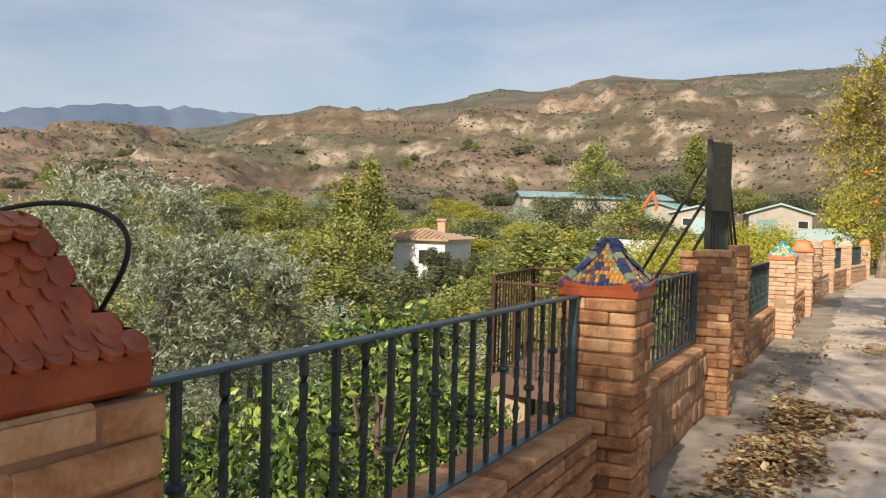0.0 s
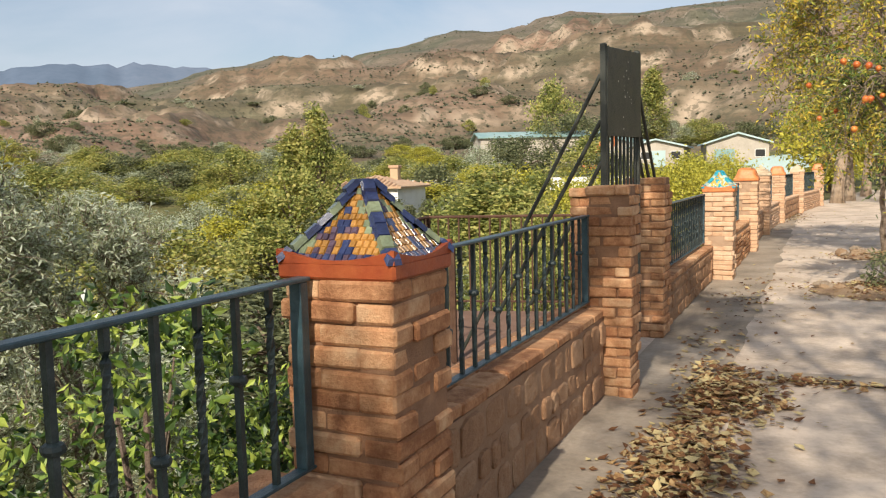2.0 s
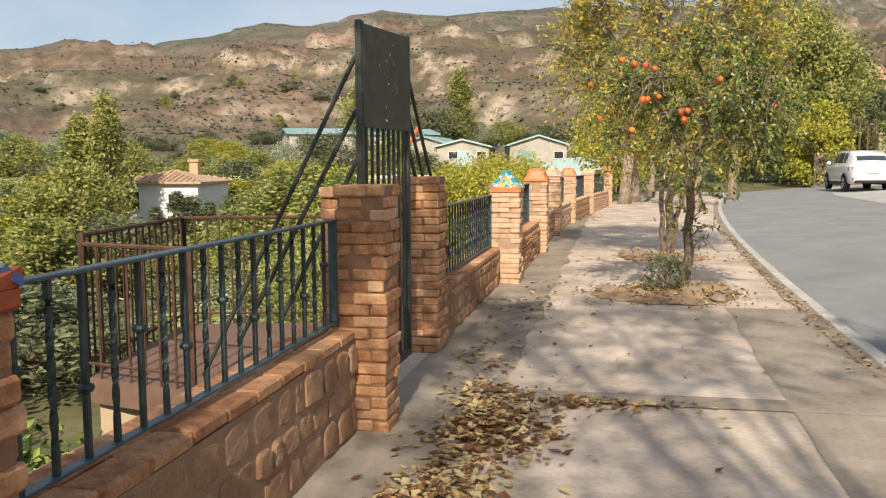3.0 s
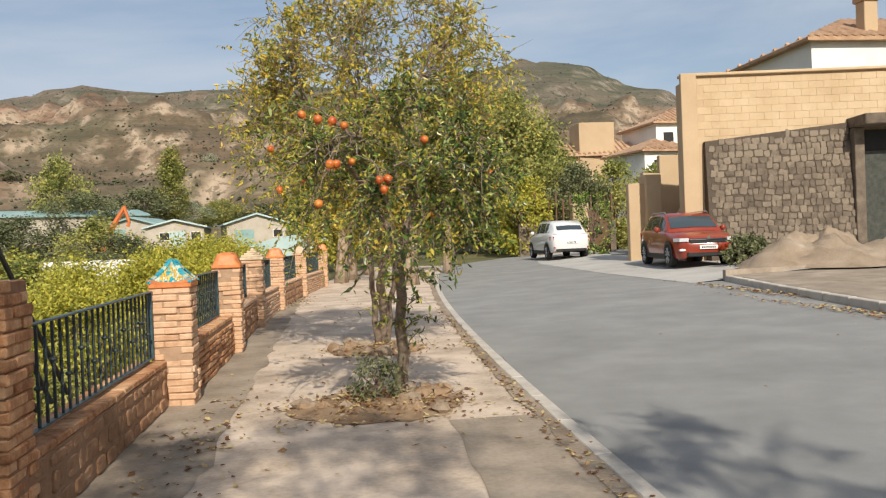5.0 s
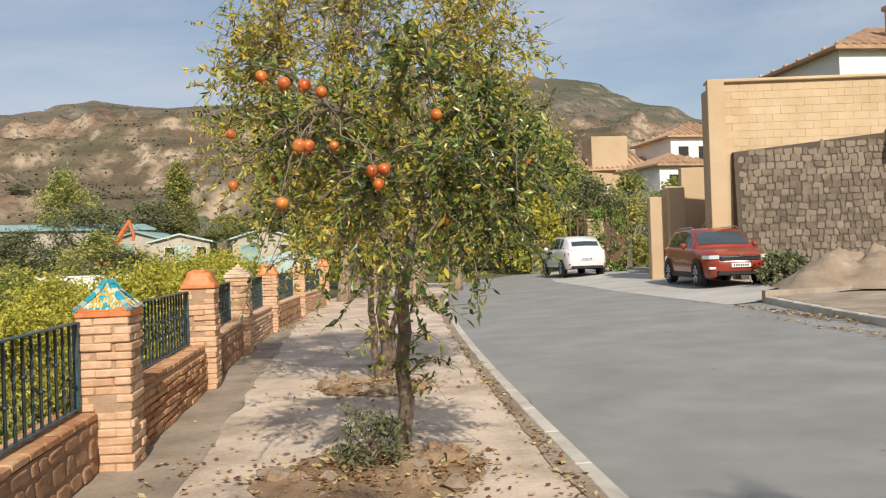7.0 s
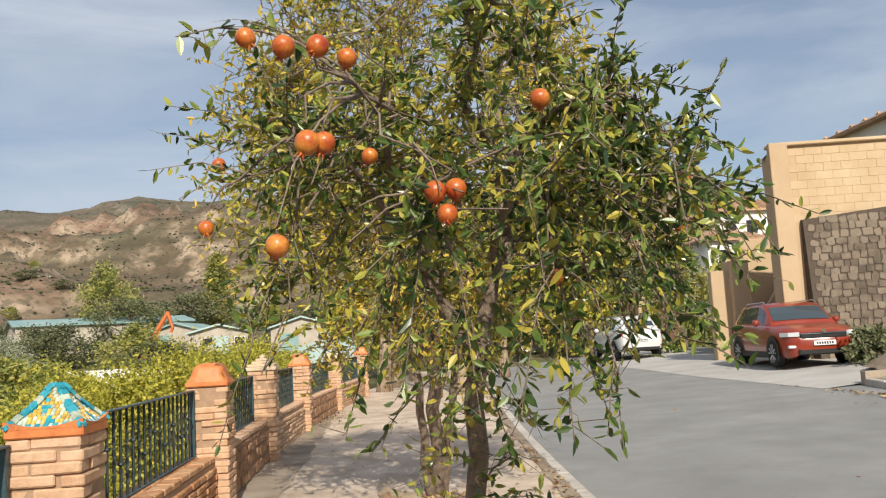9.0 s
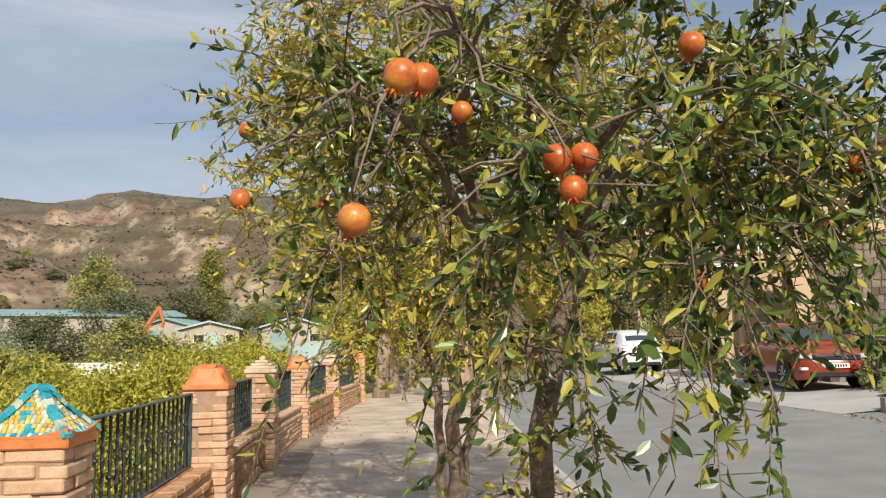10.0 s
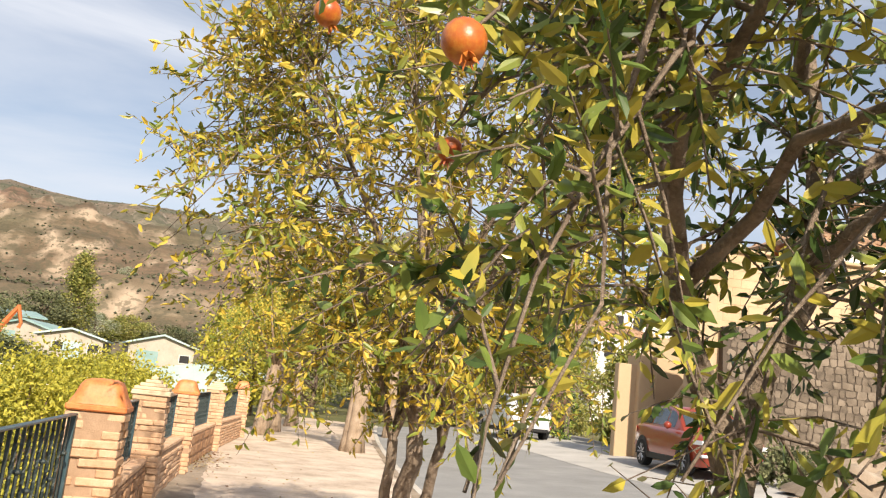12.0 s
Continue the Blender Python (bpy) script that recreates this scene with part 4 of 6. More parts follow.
def pomegranates(t, places, seed):
    fruit = Shape().lathe([(0.004, -0.042), (0.02, -0.04), (0.034, -0.028), (0.042, -0.008), (0.043, 0.008), (0.036, 0.026), (0.022, 0.038), (0.006, 0.042)], 14).mesh("fruit", FRUIT, True)
    crown = Shape()
    for i in range(6):
        a = i * math.pi / 3
        c, s = math.cos(a), math.sin(a)
        crown.add([(0.010 * c - 0.006 * s, 0.010 * s + 0.006 * c, -0.038), (0.010 * c + 0.006 * s, 0.010 * s - 0.006 * c, -0.038), (0.019 * c, 0.019 * s, -0.064), (0.006 * c, 0.006 * s, -0.05)], [(0, 1, 2), (1, 3, 2), (3, 0, 2), (0, 3, 1)])
    calyx = crown.mesh("calyx", FRUIT)
    rnd = random.Random(seed)
    o = t.matrix_basis.translation
    for p in places:
        m = Matrix.Translation(Vector(p[:3]) - o) @ pose(0, 0, 0, rnd.uniform(-35, 35), rnd.uniform(-35, 35), rnd.uniform(0, 360)) @ Matrix.Scale(p[3], 4)
        f = part("fruit", fruit, parent=t, label="ripe orange-red pomegranate", at=m)
        part("calyx", calyx, parent=f)


def pomegranate(label, base, fork, centre, radii, leaf, seed, stems, twigs, per, size, r0, bare=0.0, limbs=(), hang=(), low=-9.0, front=-9.0, more=6, name="pomegranate_tree", group="pomegranate trees", slim=0.17, rise=0.0, hollow=0.5, bunch=7, clear=(0, 0, 0), sprays=(), sparse=99.0, boughs=()):
    """A small pomegranate: leaning stems, limbs from the fork through the crown, thin twigs with leaves along them."""
    rnd, g = random.Random(seed), np.random.default_rng(seed)
    t = thing(name, label, "tree", base, group)
    o, fk, ce = Vector(base), Vector(fork), Vector(centre)
    s, starts = Shape(), []
    for k in range(stems):
        off = Vector((rnd.uniform(-0.1, 0.1), rnd.uniform(-0.08, 0.08), 0)) if k else Vector((0, 0, 0))
        f = fk + Vector((rnd.uniform(-0.22, 0.22), rnd.uniform(-0.15, 0.15), rnd.uniform(-0.15, 0.1))) * (1 if k else 0)
        pts = [o + off + Vector((0, 0, -0.1))] + [(o + off).lerp(f, u) + Vector((rnd.gauss(0, 0.022), rnd.gauss(0, 0.022), 0)) for u in (0.12, 0.3, 0.5, 0.7, 0.87)] + [f]
        r = r0 * (1 if k == 0 else 0.62)
        s.tube([p - o for p in pts], [r * 1.25, r * 1.1, r, r * 0.9, r * 0.86, r * 0.82, r * 0.8], 9)
        for m in range(more if stems == 1 else 4 if k == 0 else 3):
            ang = 2 * math.pi * (m + 0.5 * k) / (more if stems == 1 else 4 if k == 0 else 3) + rnd.uniform(-0.4, 0.4)
            d = Vector((math.cos(ang) * 0.75, math.sin(ang) * 0.75, rnd.uniform(0.35, 1.0))).normalized()
            end = ce + Vector((d[0] * radii[0], d[1] * radii[1], d[2] * radii[2])) * rnd.uniform(0.55, 0.85)
            if k == 0 and m < len(limbs):
                end, d = Vector(limbs[m][0]), Vector((0, 0, 0))
            mid = Vector(limbs[m][1]) if k == 0 and m < len(limbs) else f.lerp(end, 0.45) + Vector((rnd.gauss(0, 0.08) - 0.10 * d[0], rnd.gauss(0, 0.08) - 0.10 * d[1], 0.16))
            lim = [f, f.lerp(mid, 0.5) + Vector((rnd.gauss(0, 0.03), rnd.gauss(0, 0.03), 0.03)), mid, mid.lerp(end, 0.5) + Vector((rnd.gauss(0, 0.05), rnd.gauss(0, 0.05), 0.05)), end]
            rr = r * ((0.80 if m < 2 else 0.4) if k == 0 and m < len(limbs) else rnd.uniform(0.45, 0.65))
            s.tube([p - o for p in lim], [rr, rr * 0.8, rr * 0.62, rr * 0.4, rr * 0.2], 7, False)
            starts += [(lim[i].lerp(lim[i + 1], u), rr) for i in range(1, 4) for u in (0.2, 0.6, 1.0)]
    for a, b in boughs:
        # side boughs that leave the main limbs higher up
        a, b = Vector(a), Vector(b)
        lim = [a] + [a.lerp(b, u) + Vector((rnd.gauss(0, 0.03), rnd.gauss(0, 0.03), 0.12 * math.sin(math.pi * u))) for u in (0.25, 0.5, 0.75)] + [b]
        s.tube([p - o for p in lim], [0.020, 0.017, 0.013, 0.009, 0.005], 7, False)
        starts += [(lim[i].lerp(lim[i + 1], u), 0.012) for i in range(1, 4) for u in (0.2, 0.5, 0.8, 1.0)]
    P, D, L = [], [], []
    rv = Vector(radii)
    nb = max(12, twigs // bunch)
    for k in range(nb):
        d = Vector((rnd.gauss(0, 1), rnd.gauss(0, 1), rnd.gauss(0.1, 1))).normalized()
        tip = ce + Vector((d[0] * rv[0], d[1] * rv[1], d[2] * rv[2])) * (0.45 + 0.5 * rnd.random() ** 0.5)
        if k < len(hang):
            tip = Vector(hang[k][:3]) + Vector((0, 0, 0.05))
        elif (tip[2] < low or tip[1] < front) and rnd.random() < 0.85:
            continue
        elif clear[2] and tip[2] < 1.72 and math.hypot(tip[0] - clear[0], tip[1] - clear[1]) < clear[2] + 0.55 and rnd.random() < 0.6:
            continue
        elif clear[2] and tip[0] > 1.4 and tip[2] > 2.0 and rnd.random() < 0.65:
            continue
        elif tip[1] > sparse and rnd.random() < (0.8 if tip[2] < 1.62 else 0.35):
            continue
        st = min(rnd.sample(starts, min(40 if boughs else 16, len(starts))), key=lambda q: (q[0] - tip).length)[0]
        mid = st.lerp(tip, 0.5) + Vector((rnd.gauss(0, 0.06), rnd.gauss(0, 0.06), 0.05 + rnd.gauss(0, 0.05)))
        q = [st, st.lerp(mid, 0.5) + Vector((rnd.gauss(0, 0.02), rnd.gauss(0, 0.02), 0.02)), mid, mid.lerp(tip, 0.5) + Vector((rnd.gauss(0, 0.03), rnd.gauss(0, 0.03), 0.02)), tip]
        s.tube([p - o for p in q], [0.0065, 0.0055, 0.0045, 0.0035, 0.0025], 4, False)
        naked = rnd.random() < bare * max(0.0, d[2]) * 1.6
        for w in range(bunch):
            a = rnd.uniform(1.2 if bunch < 10 else 2.7, 4.0)
            i = min(3, int(a))
            b0 = q[i].lerp(q[i + 1], a - i)
            out = (b0 - ce)
            out = Vector((out[0] / rv[0], out[1] / rv[1], out[2] / rv[2]))
            if math.hypot(b0[0] - clear[0], b0[1] - clear[1]) < clear[2]:
                continue
            if out.length < hollow and rnd.random() < 0.85:
                continue
            dr = (out * 0.5 + Vector((rnd.gauss(0, 0.75), rnd.gauss(0, 0.75), rnd.gauss(rise, 0.75)))).normalized()
            ln = rnd.uniform(0.14, 0.36) * (rv[0] / 0.95) ** 0.5
            b1 = b0 + dr * ln * 0.5 + Vector((0, 0, 0.015))
            b2 = b0 + dr * ln + Vector((0, 0, -0.05 * rnd.random()))
            s.tube([b0 - o, b1 - o, b2 - o], [0.004, 0.003, 0.0015], 3, False)
            if naked and rnd.random() < 0.7:
                continue
            for m in range(per):
                u = 0.05 + 0.95 * (m + rnd.random()) / per
                base_p = b0.lerp(b1, u * 2) if u < 0.5 else b1.lerp(b2, u * 2 - 1)
                side = Vector((rnd.gauss(0, 1), rnd.gauss(0, 1), rnd.gauss(-0.15, 0.9))).normalized()
                P.append(base_p - o)
                D.append((dr * 0.5 + side).normalized())
                L.append(size * rnd.uniform(0.55, 1.2))
    for a, b, count in sprays:
        # a drooping shoot, leaved all along
        a, b = Vector(a), Vector(b)
        mid = a.lerp(b, 0.5) + Vector((rnd.gauss(0, 0.03), rnd.gauss(0, 0.03), 0.07))
        s.tube([a - o, a.lerp(mid, 0.5) - o + Vector((0, 0, 0.03)), mid - o, mid.lerp(b, 0.5) - o + Vector((0, 0, 0.02)), b - o], [0.006, 0.005, 0.004, 0.003, 0.002], 5, False)
        for m in range(count):
            u = (m + rnd.random()) / count
            base_p = (a.lerp(mid, u * 2) if u < 0.5 else mid.lerp(b, u * 2 - 1)) + Vector((0, 0, 0.03 * math.sin(math.pi * u)))
            if rnd.random() < 0.4:
                twig = base_p + Vector((rnd.gauss(0, 0.06), rnd.gauss(0, 0.06), rnd.gauss(-0.02, 0.05)))
                s.tube([base_p - o, twig - o], [0.002, 0.0012], 3, False)
                base_p = twig
            P.append(base_p - o)
            D.append(((b - a).normalized() * 0.5 + Vector((rnd.gauss(0, 0.7), rnd.gauss(0, 0.7), rnd.gauss(-0.25, 0.6)))).normalized())
            L.append(size * rnd.uniform(0.75, 1.45))
    part("trunk", s, POM_BARK, t, smooth=True)
    p, d, L = np.array([tuple(v) for v in P]), np.array([tuple(v) for v in D]), np.array(L)[:, None]
    sd = np.cross(d, g.normal(0, 1, p.shape))
    sd /= np.linalg.norm(sd, axis=1)[:, None]
    up = np.cross(sd, d)
    W = L * slim
    curl = up * L * g.uniform(-0.15, 0.25, L.shape)
    v = np.stack([p, p + d * L * 0.3 + sd * W + up * W * 0.4, p + d * L * 0.7 + sd * W * 0.8 + up * W * 0.4 + curl * 0.4, p + d * L + curl,
                  p + d * L * 0.7 - sd * W * 0.8 + up * W * 0.4 + curl * 0.4, p + d * L * 0.3 - sd * W + up * W * 0.4], 1).reshape(-1, 3)
    k = np.arange(len(p))[:, None] * 6
    f = np.concatenate([np.hstack([k, k + 1, k + 2, k + 3]), np.hstack([k, k + 3, k + 4, k + 5])], 0).tolist()
    part("crown", mesh_of("crown", v, f, leaf), parent=t)
    return t


FRUITS = [(0.813, 10.72, 1.867, 0.75), (0.875, 10.74, 1.875, 0.75), (0.845, 10.72, 1.80, 0.7), (0.473, 10.489, 1.967, 0.78), (0.515, 10.51, 1.97, 0.7), (1.154, 10.803, 2.155, 0.72),
          (0.386, 10.499, 1.703, 0.72), (0.094, 11.065, 1.842, 0.6), (-0.02, 11.92, 2.24, 0.7), (0.40, 10.69, 2.30, 0.78), (0.50, 10.64, 2.28, 0.75), (0.29, 10.72, 2.34, 0.7), (0.58, 10.66, 2.25, 0.66),
          (1.66, 11.0, 1.92, 0.6), (1.2, 10.95, 1.62, 0.55), (0.63, 10.9, 2.02, 0.6), (1.75, 11.3, 1.8, 0.62), (1.16, 12.0, 1.9, 0.6), (0.25, 11.8, 1.95, 0.6)]
SPRAYS = (((1.20, 10.95, 1.98), (1.02, 10.72, 1.22), 90), ((1.20, 10.95, 1.98), (1.20, 10.88, 1.12), 110), ((0.80, 10.95, 1.92), (0.93, 10.95, 1.20), 75), ((0.82, 11.4, 1.90), (0.50, 11.25, 1.14), 70),
          ((1.0, 11.97, 1.35), (0.58, 11.7, 1.02), 45), ((1.40, 11.4, 2.36), (1.95, 11.2, 1.58), 110), ((1.36, 11.5, 2.30), (1.82, 11.4, 1.42), 100), ((1.16, 11.45, 1.97), (1.45, 11.4, 1.15), 75),
          ((1.06, 12.30, 0.62), (0.80, 12.0, 0.72), 40), ((1.06, 12.32, 0.60), (1.34, 12.0, 0.72), 45), ((1.05, 12.25, 0.75), (1.16, 11.75, 0.95), 40), ((1.05, 12.2, 0.88), (0.74, 11.8, 0.86), 45),
          ((1.06, 12.46, 0.32), (1.22, 12.1, 0.62), 35), ((1.05, 12.12, 1.08), (0.90, 11.75, 1.05), 50), ((1.06, 12.1, 1.12), (1.28, 11.8, 1.05), 50), ((0.55, 10.95, 2.3), (0.05, 10.9, 2.42), 40),
          ((0.80, 10.95, 1.92), (0.70, 10.98, 1.30), 80), ((0.80, 10.95, 1.92), (0.60, 11.02, 1.42), 70), ((1.20, 10.95, 1.98), (1.06, 11.0, 1.32), 80), ((1.18, 11.2, 1.98), (1.32, 11.05, 1.30), 90), ((1.36, 11.5, 2.30), (1.50, 11.15, 1.45), 110),
          ((1.40, 11.4, 2.36), (1.72, 11.25, 1.50), 110), ((1.42, 11.1, 2.22), (1.62, 11.0, 1.55), 90), ((1.18, 11.2, 1.98), (1.40, 11.3, 1.22), 90), ((1.60, 11.8, 2.32), (1.80, 11.6, 1.55), 80), ((1.36, 11.5, 2.30), (1.60, 11.5, 1.32), 90))
BOUGHS = (((0.86, 11.93, 1.72), (0.35, 11.15, 2.15)), ((0.78, 11.9, 1.95), (0.62, 10.85, 2.20)), ((1.13, 11.95, 1.78), (1.20, 10.95, 1.98)), ((1.17, 11.95, 1.98), (1.78, 11.8, 2.28)), ((1.17, 11.95, 2.1), (1.42, 11.1, 2.22)),
          ((1.15, 11.95, 2.3), (0.95, 10.95, 2.48)), ((0.84, 11.93, 1.76), (0.80, 10.95, 1.92)))
near = pomegranate("pomegranate tree with glossy leaves and ripe fruit in a pavement pit", (1.06, 12.62, 0), (1.05, 12.0, 1.32), (0.97, 11.34, 1.76), (0.99, 1.02, 0.86), POM_LEAF, 21, 1, 1400, 18, 0.050, 0.055,
                   limbs=(((0.52, 11.85, 2.42), (0.84, 11.93, 1.70)), ((1.14, 11.95, 2.66), (1.20, 11.95, 1.80))), hang=FRUITS, low=1.26, front=10.65, more=2, rise=-0.15, hollow=0.45, clear=(0.0, 10.15, 1.05), slim=0.18, sprays=SPRAYS, sparse=11.3, boughs=BOUGHS)
pomegranates(near, FRUITS, 5)
far_pom = pomegranate("yellowing pomegranate tree with bare upper twigs in a pavement pit", (1.08, 16.25, 0), (1.06, 15.65, 1.2), (1.08, 15.45, 3.0), (2.05, 1.6, 2.1), POM_YELLOW, 33, 3, 2900, 13, 0.072, 0.07, 0.3)
# trees out of view behind the start, added to dapple fence, pavement and road
for i, (x, y, h, rx, rz, tw) in enumerate(((-0.5, -2.3, 4.0, 1.5, 1.4, 1500), (0.5, -3.4, 6.3, 2.6, 2.0, 1100), (1.6, 1.4, 6.2, 1.2, 1.2, 420))):
    pomegranate("yellowing pomegranate tree beside the kerb", (x, y, 0), (x + 0.35 * i, y - 0.2, 1.5 + 0.9 * i), (x + 1.05 * i * (i - 1), y - 0.3, h), (rx, rx, rz), POM_YELLOW, 40 + i, 2, tw, 9, 0.09, 0.08)
# unseen crown added to shade the low wall and the pavement beside it
pomegranate("yellowing tree leaning over the fence from the slope", (-1.95, -0.5, ground_height(-1.95, -0.5)), (-1.6, 0.1, 2.6), (-0.55, 1.9, 5.7), (1.2, 1.7, 1.0), POM_YELLOW, 47, 2, 750, 9, 0.09, 0.07)

# one more unseen crown, added to dapple the middle of the pavement
pomegranate("tall yellowing tree beside the kerb behind the walk's start", (1.85, -0.9, 0), (1.7, -0.5, 3.4), (1.15, 0.5, 6.7), (1.7, 1.7, 1.0), POM_YELLOW, 52, 2, 620, 9, 0.09, 0.09)

# olives and shrubs below the fence
for i, (az, r, h, rx, tw) in enumerate(((-50, 9.0, 4.9, 1.55, 2600), (-42.5, 9.5, 4.1, 1.4, 2000), (-58, 8.5, 4.2, 1.5, 1800))):
    p = Vector(at_dir(az, r))
    pomegranate("silver-green olive tree with upright sprays below the fence", tuple(p), tuple(p + Vector((0.1, 0, h * 0.28))), tuple(p + Vector((0, 0, h * 0.56))), (rx, rx, h * 0.44),
                OLIVE_LEAF, 70 + i, 2, int(tw * 1.25), 14, 0.068, 0.10, name="olive_tree", group="olive trees below the fence", slim=0.12, rise=0.7, hollow=0.55, bunch=26)
for i, (x, y, r, h) in enumerate(((-2.3, 1.3, 0.8, 2.1), (-2.6, 2.5, 0.8, 2.3), (-2.7, 3.3, 0.9, 2.5), (-2.9, 5.0, 0.9, 2.7), (-2.6, 1.9, 0.8, 2.0), (-3.6, 4.0, 0.9, 2.3), (-3.4, 2.4, 0.9, 2.0), (-3.0, 6.4, 0.8, 2.0), (-2.9, 10.8, 0.8, 2.1), (-2.9, 12.4, 0.9, 2.1))):
    foliage("laurel_bush", "bright green leafy bush behind the railing", (x, y, ground_height(x, y)), r, h, BUSH_LEAF, 60 + i, 5200, 0.075, 60, "bush", False, 0.4, 0.5, "bushes behind the fence", tight=0.10)
for i, (x, y, top, r) in enumerate(((-2.6, 30.5, 1.75, 1.9), (-3.0, 27.0, 1.70, 1.9), (-3.2, 24.0, 1.55, 1.7), (-3.4, 21.5, 1.25, 1.6), (-3.8, 19.0, 0.85, 1.6), (-4.2, 16.8, 0.45, 1.5), (-5.6, 19.5, 0.7, 1.6), (-5.4, 24.5, 1.3, 1.8))):
    z = ground_height(x, y)
    leaf, hue = (GREEN_LEAF, "dark green") if i in (5, 6) else (YELLOW_LEAF, "bright yellow-green autumn")
    foliage("hedge_tree", hue + " tree behind the fence", (x, y, z), r, top - z, leaf, 90 + i, 17000, 0.078, 110, group="yellow trees behind the fence", tight=0.12)


# ---- valley trees: a few kinds, each repeated ----
def kinds():
    return {
        "round": foliage("valley_tree", "leafy green tree on the valley floor", (0, 0, -400), 2.6, 6.0, GREEN_LEAF, 101, 5200, 0.26, 70, group="valley trees"),
        "dark": foliage("valley_tree", "dark grey-green tree on the valley floor", (0, 0, -400), 3.0, 5.6, DARK_LEAF, 102, 5200, 0.26, 75, group="valley trees"),
        "yellow": foliage("valley_tree", "yellow-green autumn tree on the valley floor", (0, 0, -400), 2.4, 5.4, YELLOW_LEAF, 103, 5200, 0.22, 80, group="valley trees"),
        "poplar": foliage("poplar", "tall narrow poplar with autumn foliage", (0, 0, -400), 1.9, 10.0, GREEN_LEAF, 104, 6000, 0.26, 90, group="poplars", spiky=0.85),
        "cypress": foliage("cypress", "dark narrow cypress in the valley", (0, 0, -400), 1.0, 7.0, DARK_LEAF, 105, 4200, 0.2, 80, group="cypresses", spiky=0.8),
        "olive": foliage("olive_tree", "silver-green olive tree in the grove", (0, 0, -400), 2.4, 4.2, OLIVE_LEAF, 106, 5200, 0.2, 70, group="olive grove", narrow=0.35),
    }


KINDS = kinds()
FAR_TREES = [  # kind, bearing, distance, height factor, width factor
    ("poplar", -32.3, 62, 0.98, 1.1), ("poplar", -33.8, 64, 0.85, 1.3), ("yellow", -35.5, 58, 0.85, 1.3), ("round", -34, 55, 0.9, 1.3), ("round", -31.0, 88, 0.95, 1.0),
    ("cypress", -29.4, 56, 0.42, 0.9), ("round", -28.6, 48, 0.341, 1.2), ("cypress", -26.2, 58, 0.46, 0.9), ("cypress", -25.0, 60, 0.5, 0.9), ("round", -27.8, 40, 0.34, 1.1), ("round", -25.5, 38, 0.42, 1.1),
    ("round", -23.2, 36, 0.70, 1.0), ("dark", -31.5, 42, 0.6, 1.1), ("round", -35, 40, 0.62, 1.1), ("yellow", -38.5, 46, 0.6, 1.0), ("dark", -37, 60, 0.7, 1.3), ("olive", -40, 52, 0.8, 1.0), ("olive", -44, 60, 0.8, 1.2),
    ("round", -16.7, 158, 2.3, 2.0), ("dark", -15.4, 150, 1.5, 2.2), ("dark", -18.8, 120, 1.0, 1.5), ("dark", -20.3, 118, 1.0, 1.4), ("olive", -21.8, 105, 1.1, 1.5), ("round", -14.3, 96, 1.0, 1.6),
    ("dark", -12.9, 92, 0.8, 1.5), ("poplar", -10.2, 175, 1.6, 2.4), ("dark", -11.9, 172, 1.5, 2.2), ("olive", -9.0, 178, 1.2, 2.0), ("round", -7.2, 182, 0.9, 2.0), ("dark", -4.5, 180, 0.8, 1.8), ("olive", -1.0, 170, 0.9, 1.8),
    ("round", -20.2, 60, 0.95, 1.2), ("yellow", -18.5, 62, 0.95, 1.2), ("poplar", -21.5, 58, 0.55, 1.2), ("round", -17, 50, 0.85, 1.1), ("yellow", -15.3, 46, 0.85, 1.1), ("dark", -24.6, 80, 0.9, 1.2),
    ("round", -16.5, 27, 0.62, 1.0), ("poplar", -18.3, 30, 0.48, 1.2), ("poplar", -20.6, 32, 0.5, 1.2), ("dark", -22.8, 30, 0.5, 1.0), ("round", -26, 26, 0.5, 1.0), ("yellow", -28.5, 30, 0.48, 0.9), ("round", -30.5, 25, 0.45, 1.0),
    ("cypress", -27.9, 50, 0.58, 1.1), ("cypress", -27.1, 51, 0.55, 1.1), ("cypress", -27.5, 46, 0.46, 1.1), ("yellow", -6.2, 60, 1.0, 1.2), ("yellow", -4.6, 58, 0.95, 1.2), ("yellow", -7.6, 66, 1.02, 1.2), ("yellow", -10.6, 64, 0.9, 1.2), ("olive", -47, 70, 0.9, 1.3), ("dark", -52, 75, 0.7, 1.5), ("dark", -56, 70, 0.8, 1.5), ("dark", -60, 72, 0.9, 1.5), ("round", -50, 90, 0.7, 1.4), ("dark", -34.5, 95, 0.8, 1.5), ("round", -38.2, 100, 0.8, 1.6), ("dark", -42, 105, 0.7, 1.6)]
rnd = random.Random(8)
for i in range(70):
    FAR_TREES.append((rnd.choice(("round", "dark", "olive", "olive", "round", "yellow")), rnd.uniform(-62, -19), rnd.uniform(15, 120), rnd.uniform(0.35, 0.62), rnd.uniform(0.8, 1.3)))
for i in range(120):
    FAR_TREES.append((rnd.choice(("round", "dark", "olive", "olive", "round", "yellow")), rnd.uniform(-63, -20), rnd.uniform(62, 165), rnd.uniform(0.45, 0.72), rnd.uniform(1.1, 1.8)))
for i in range(130):
    FAR_TREES.append((rnd.choice(("dark", "dark", "dark", "olive", "round")), rnd.uniform(-64, -3), rnd.uniform(165, 420), rnd.uniform(0.3, 0.75), rnd.uniform(0.6, 1.5)))
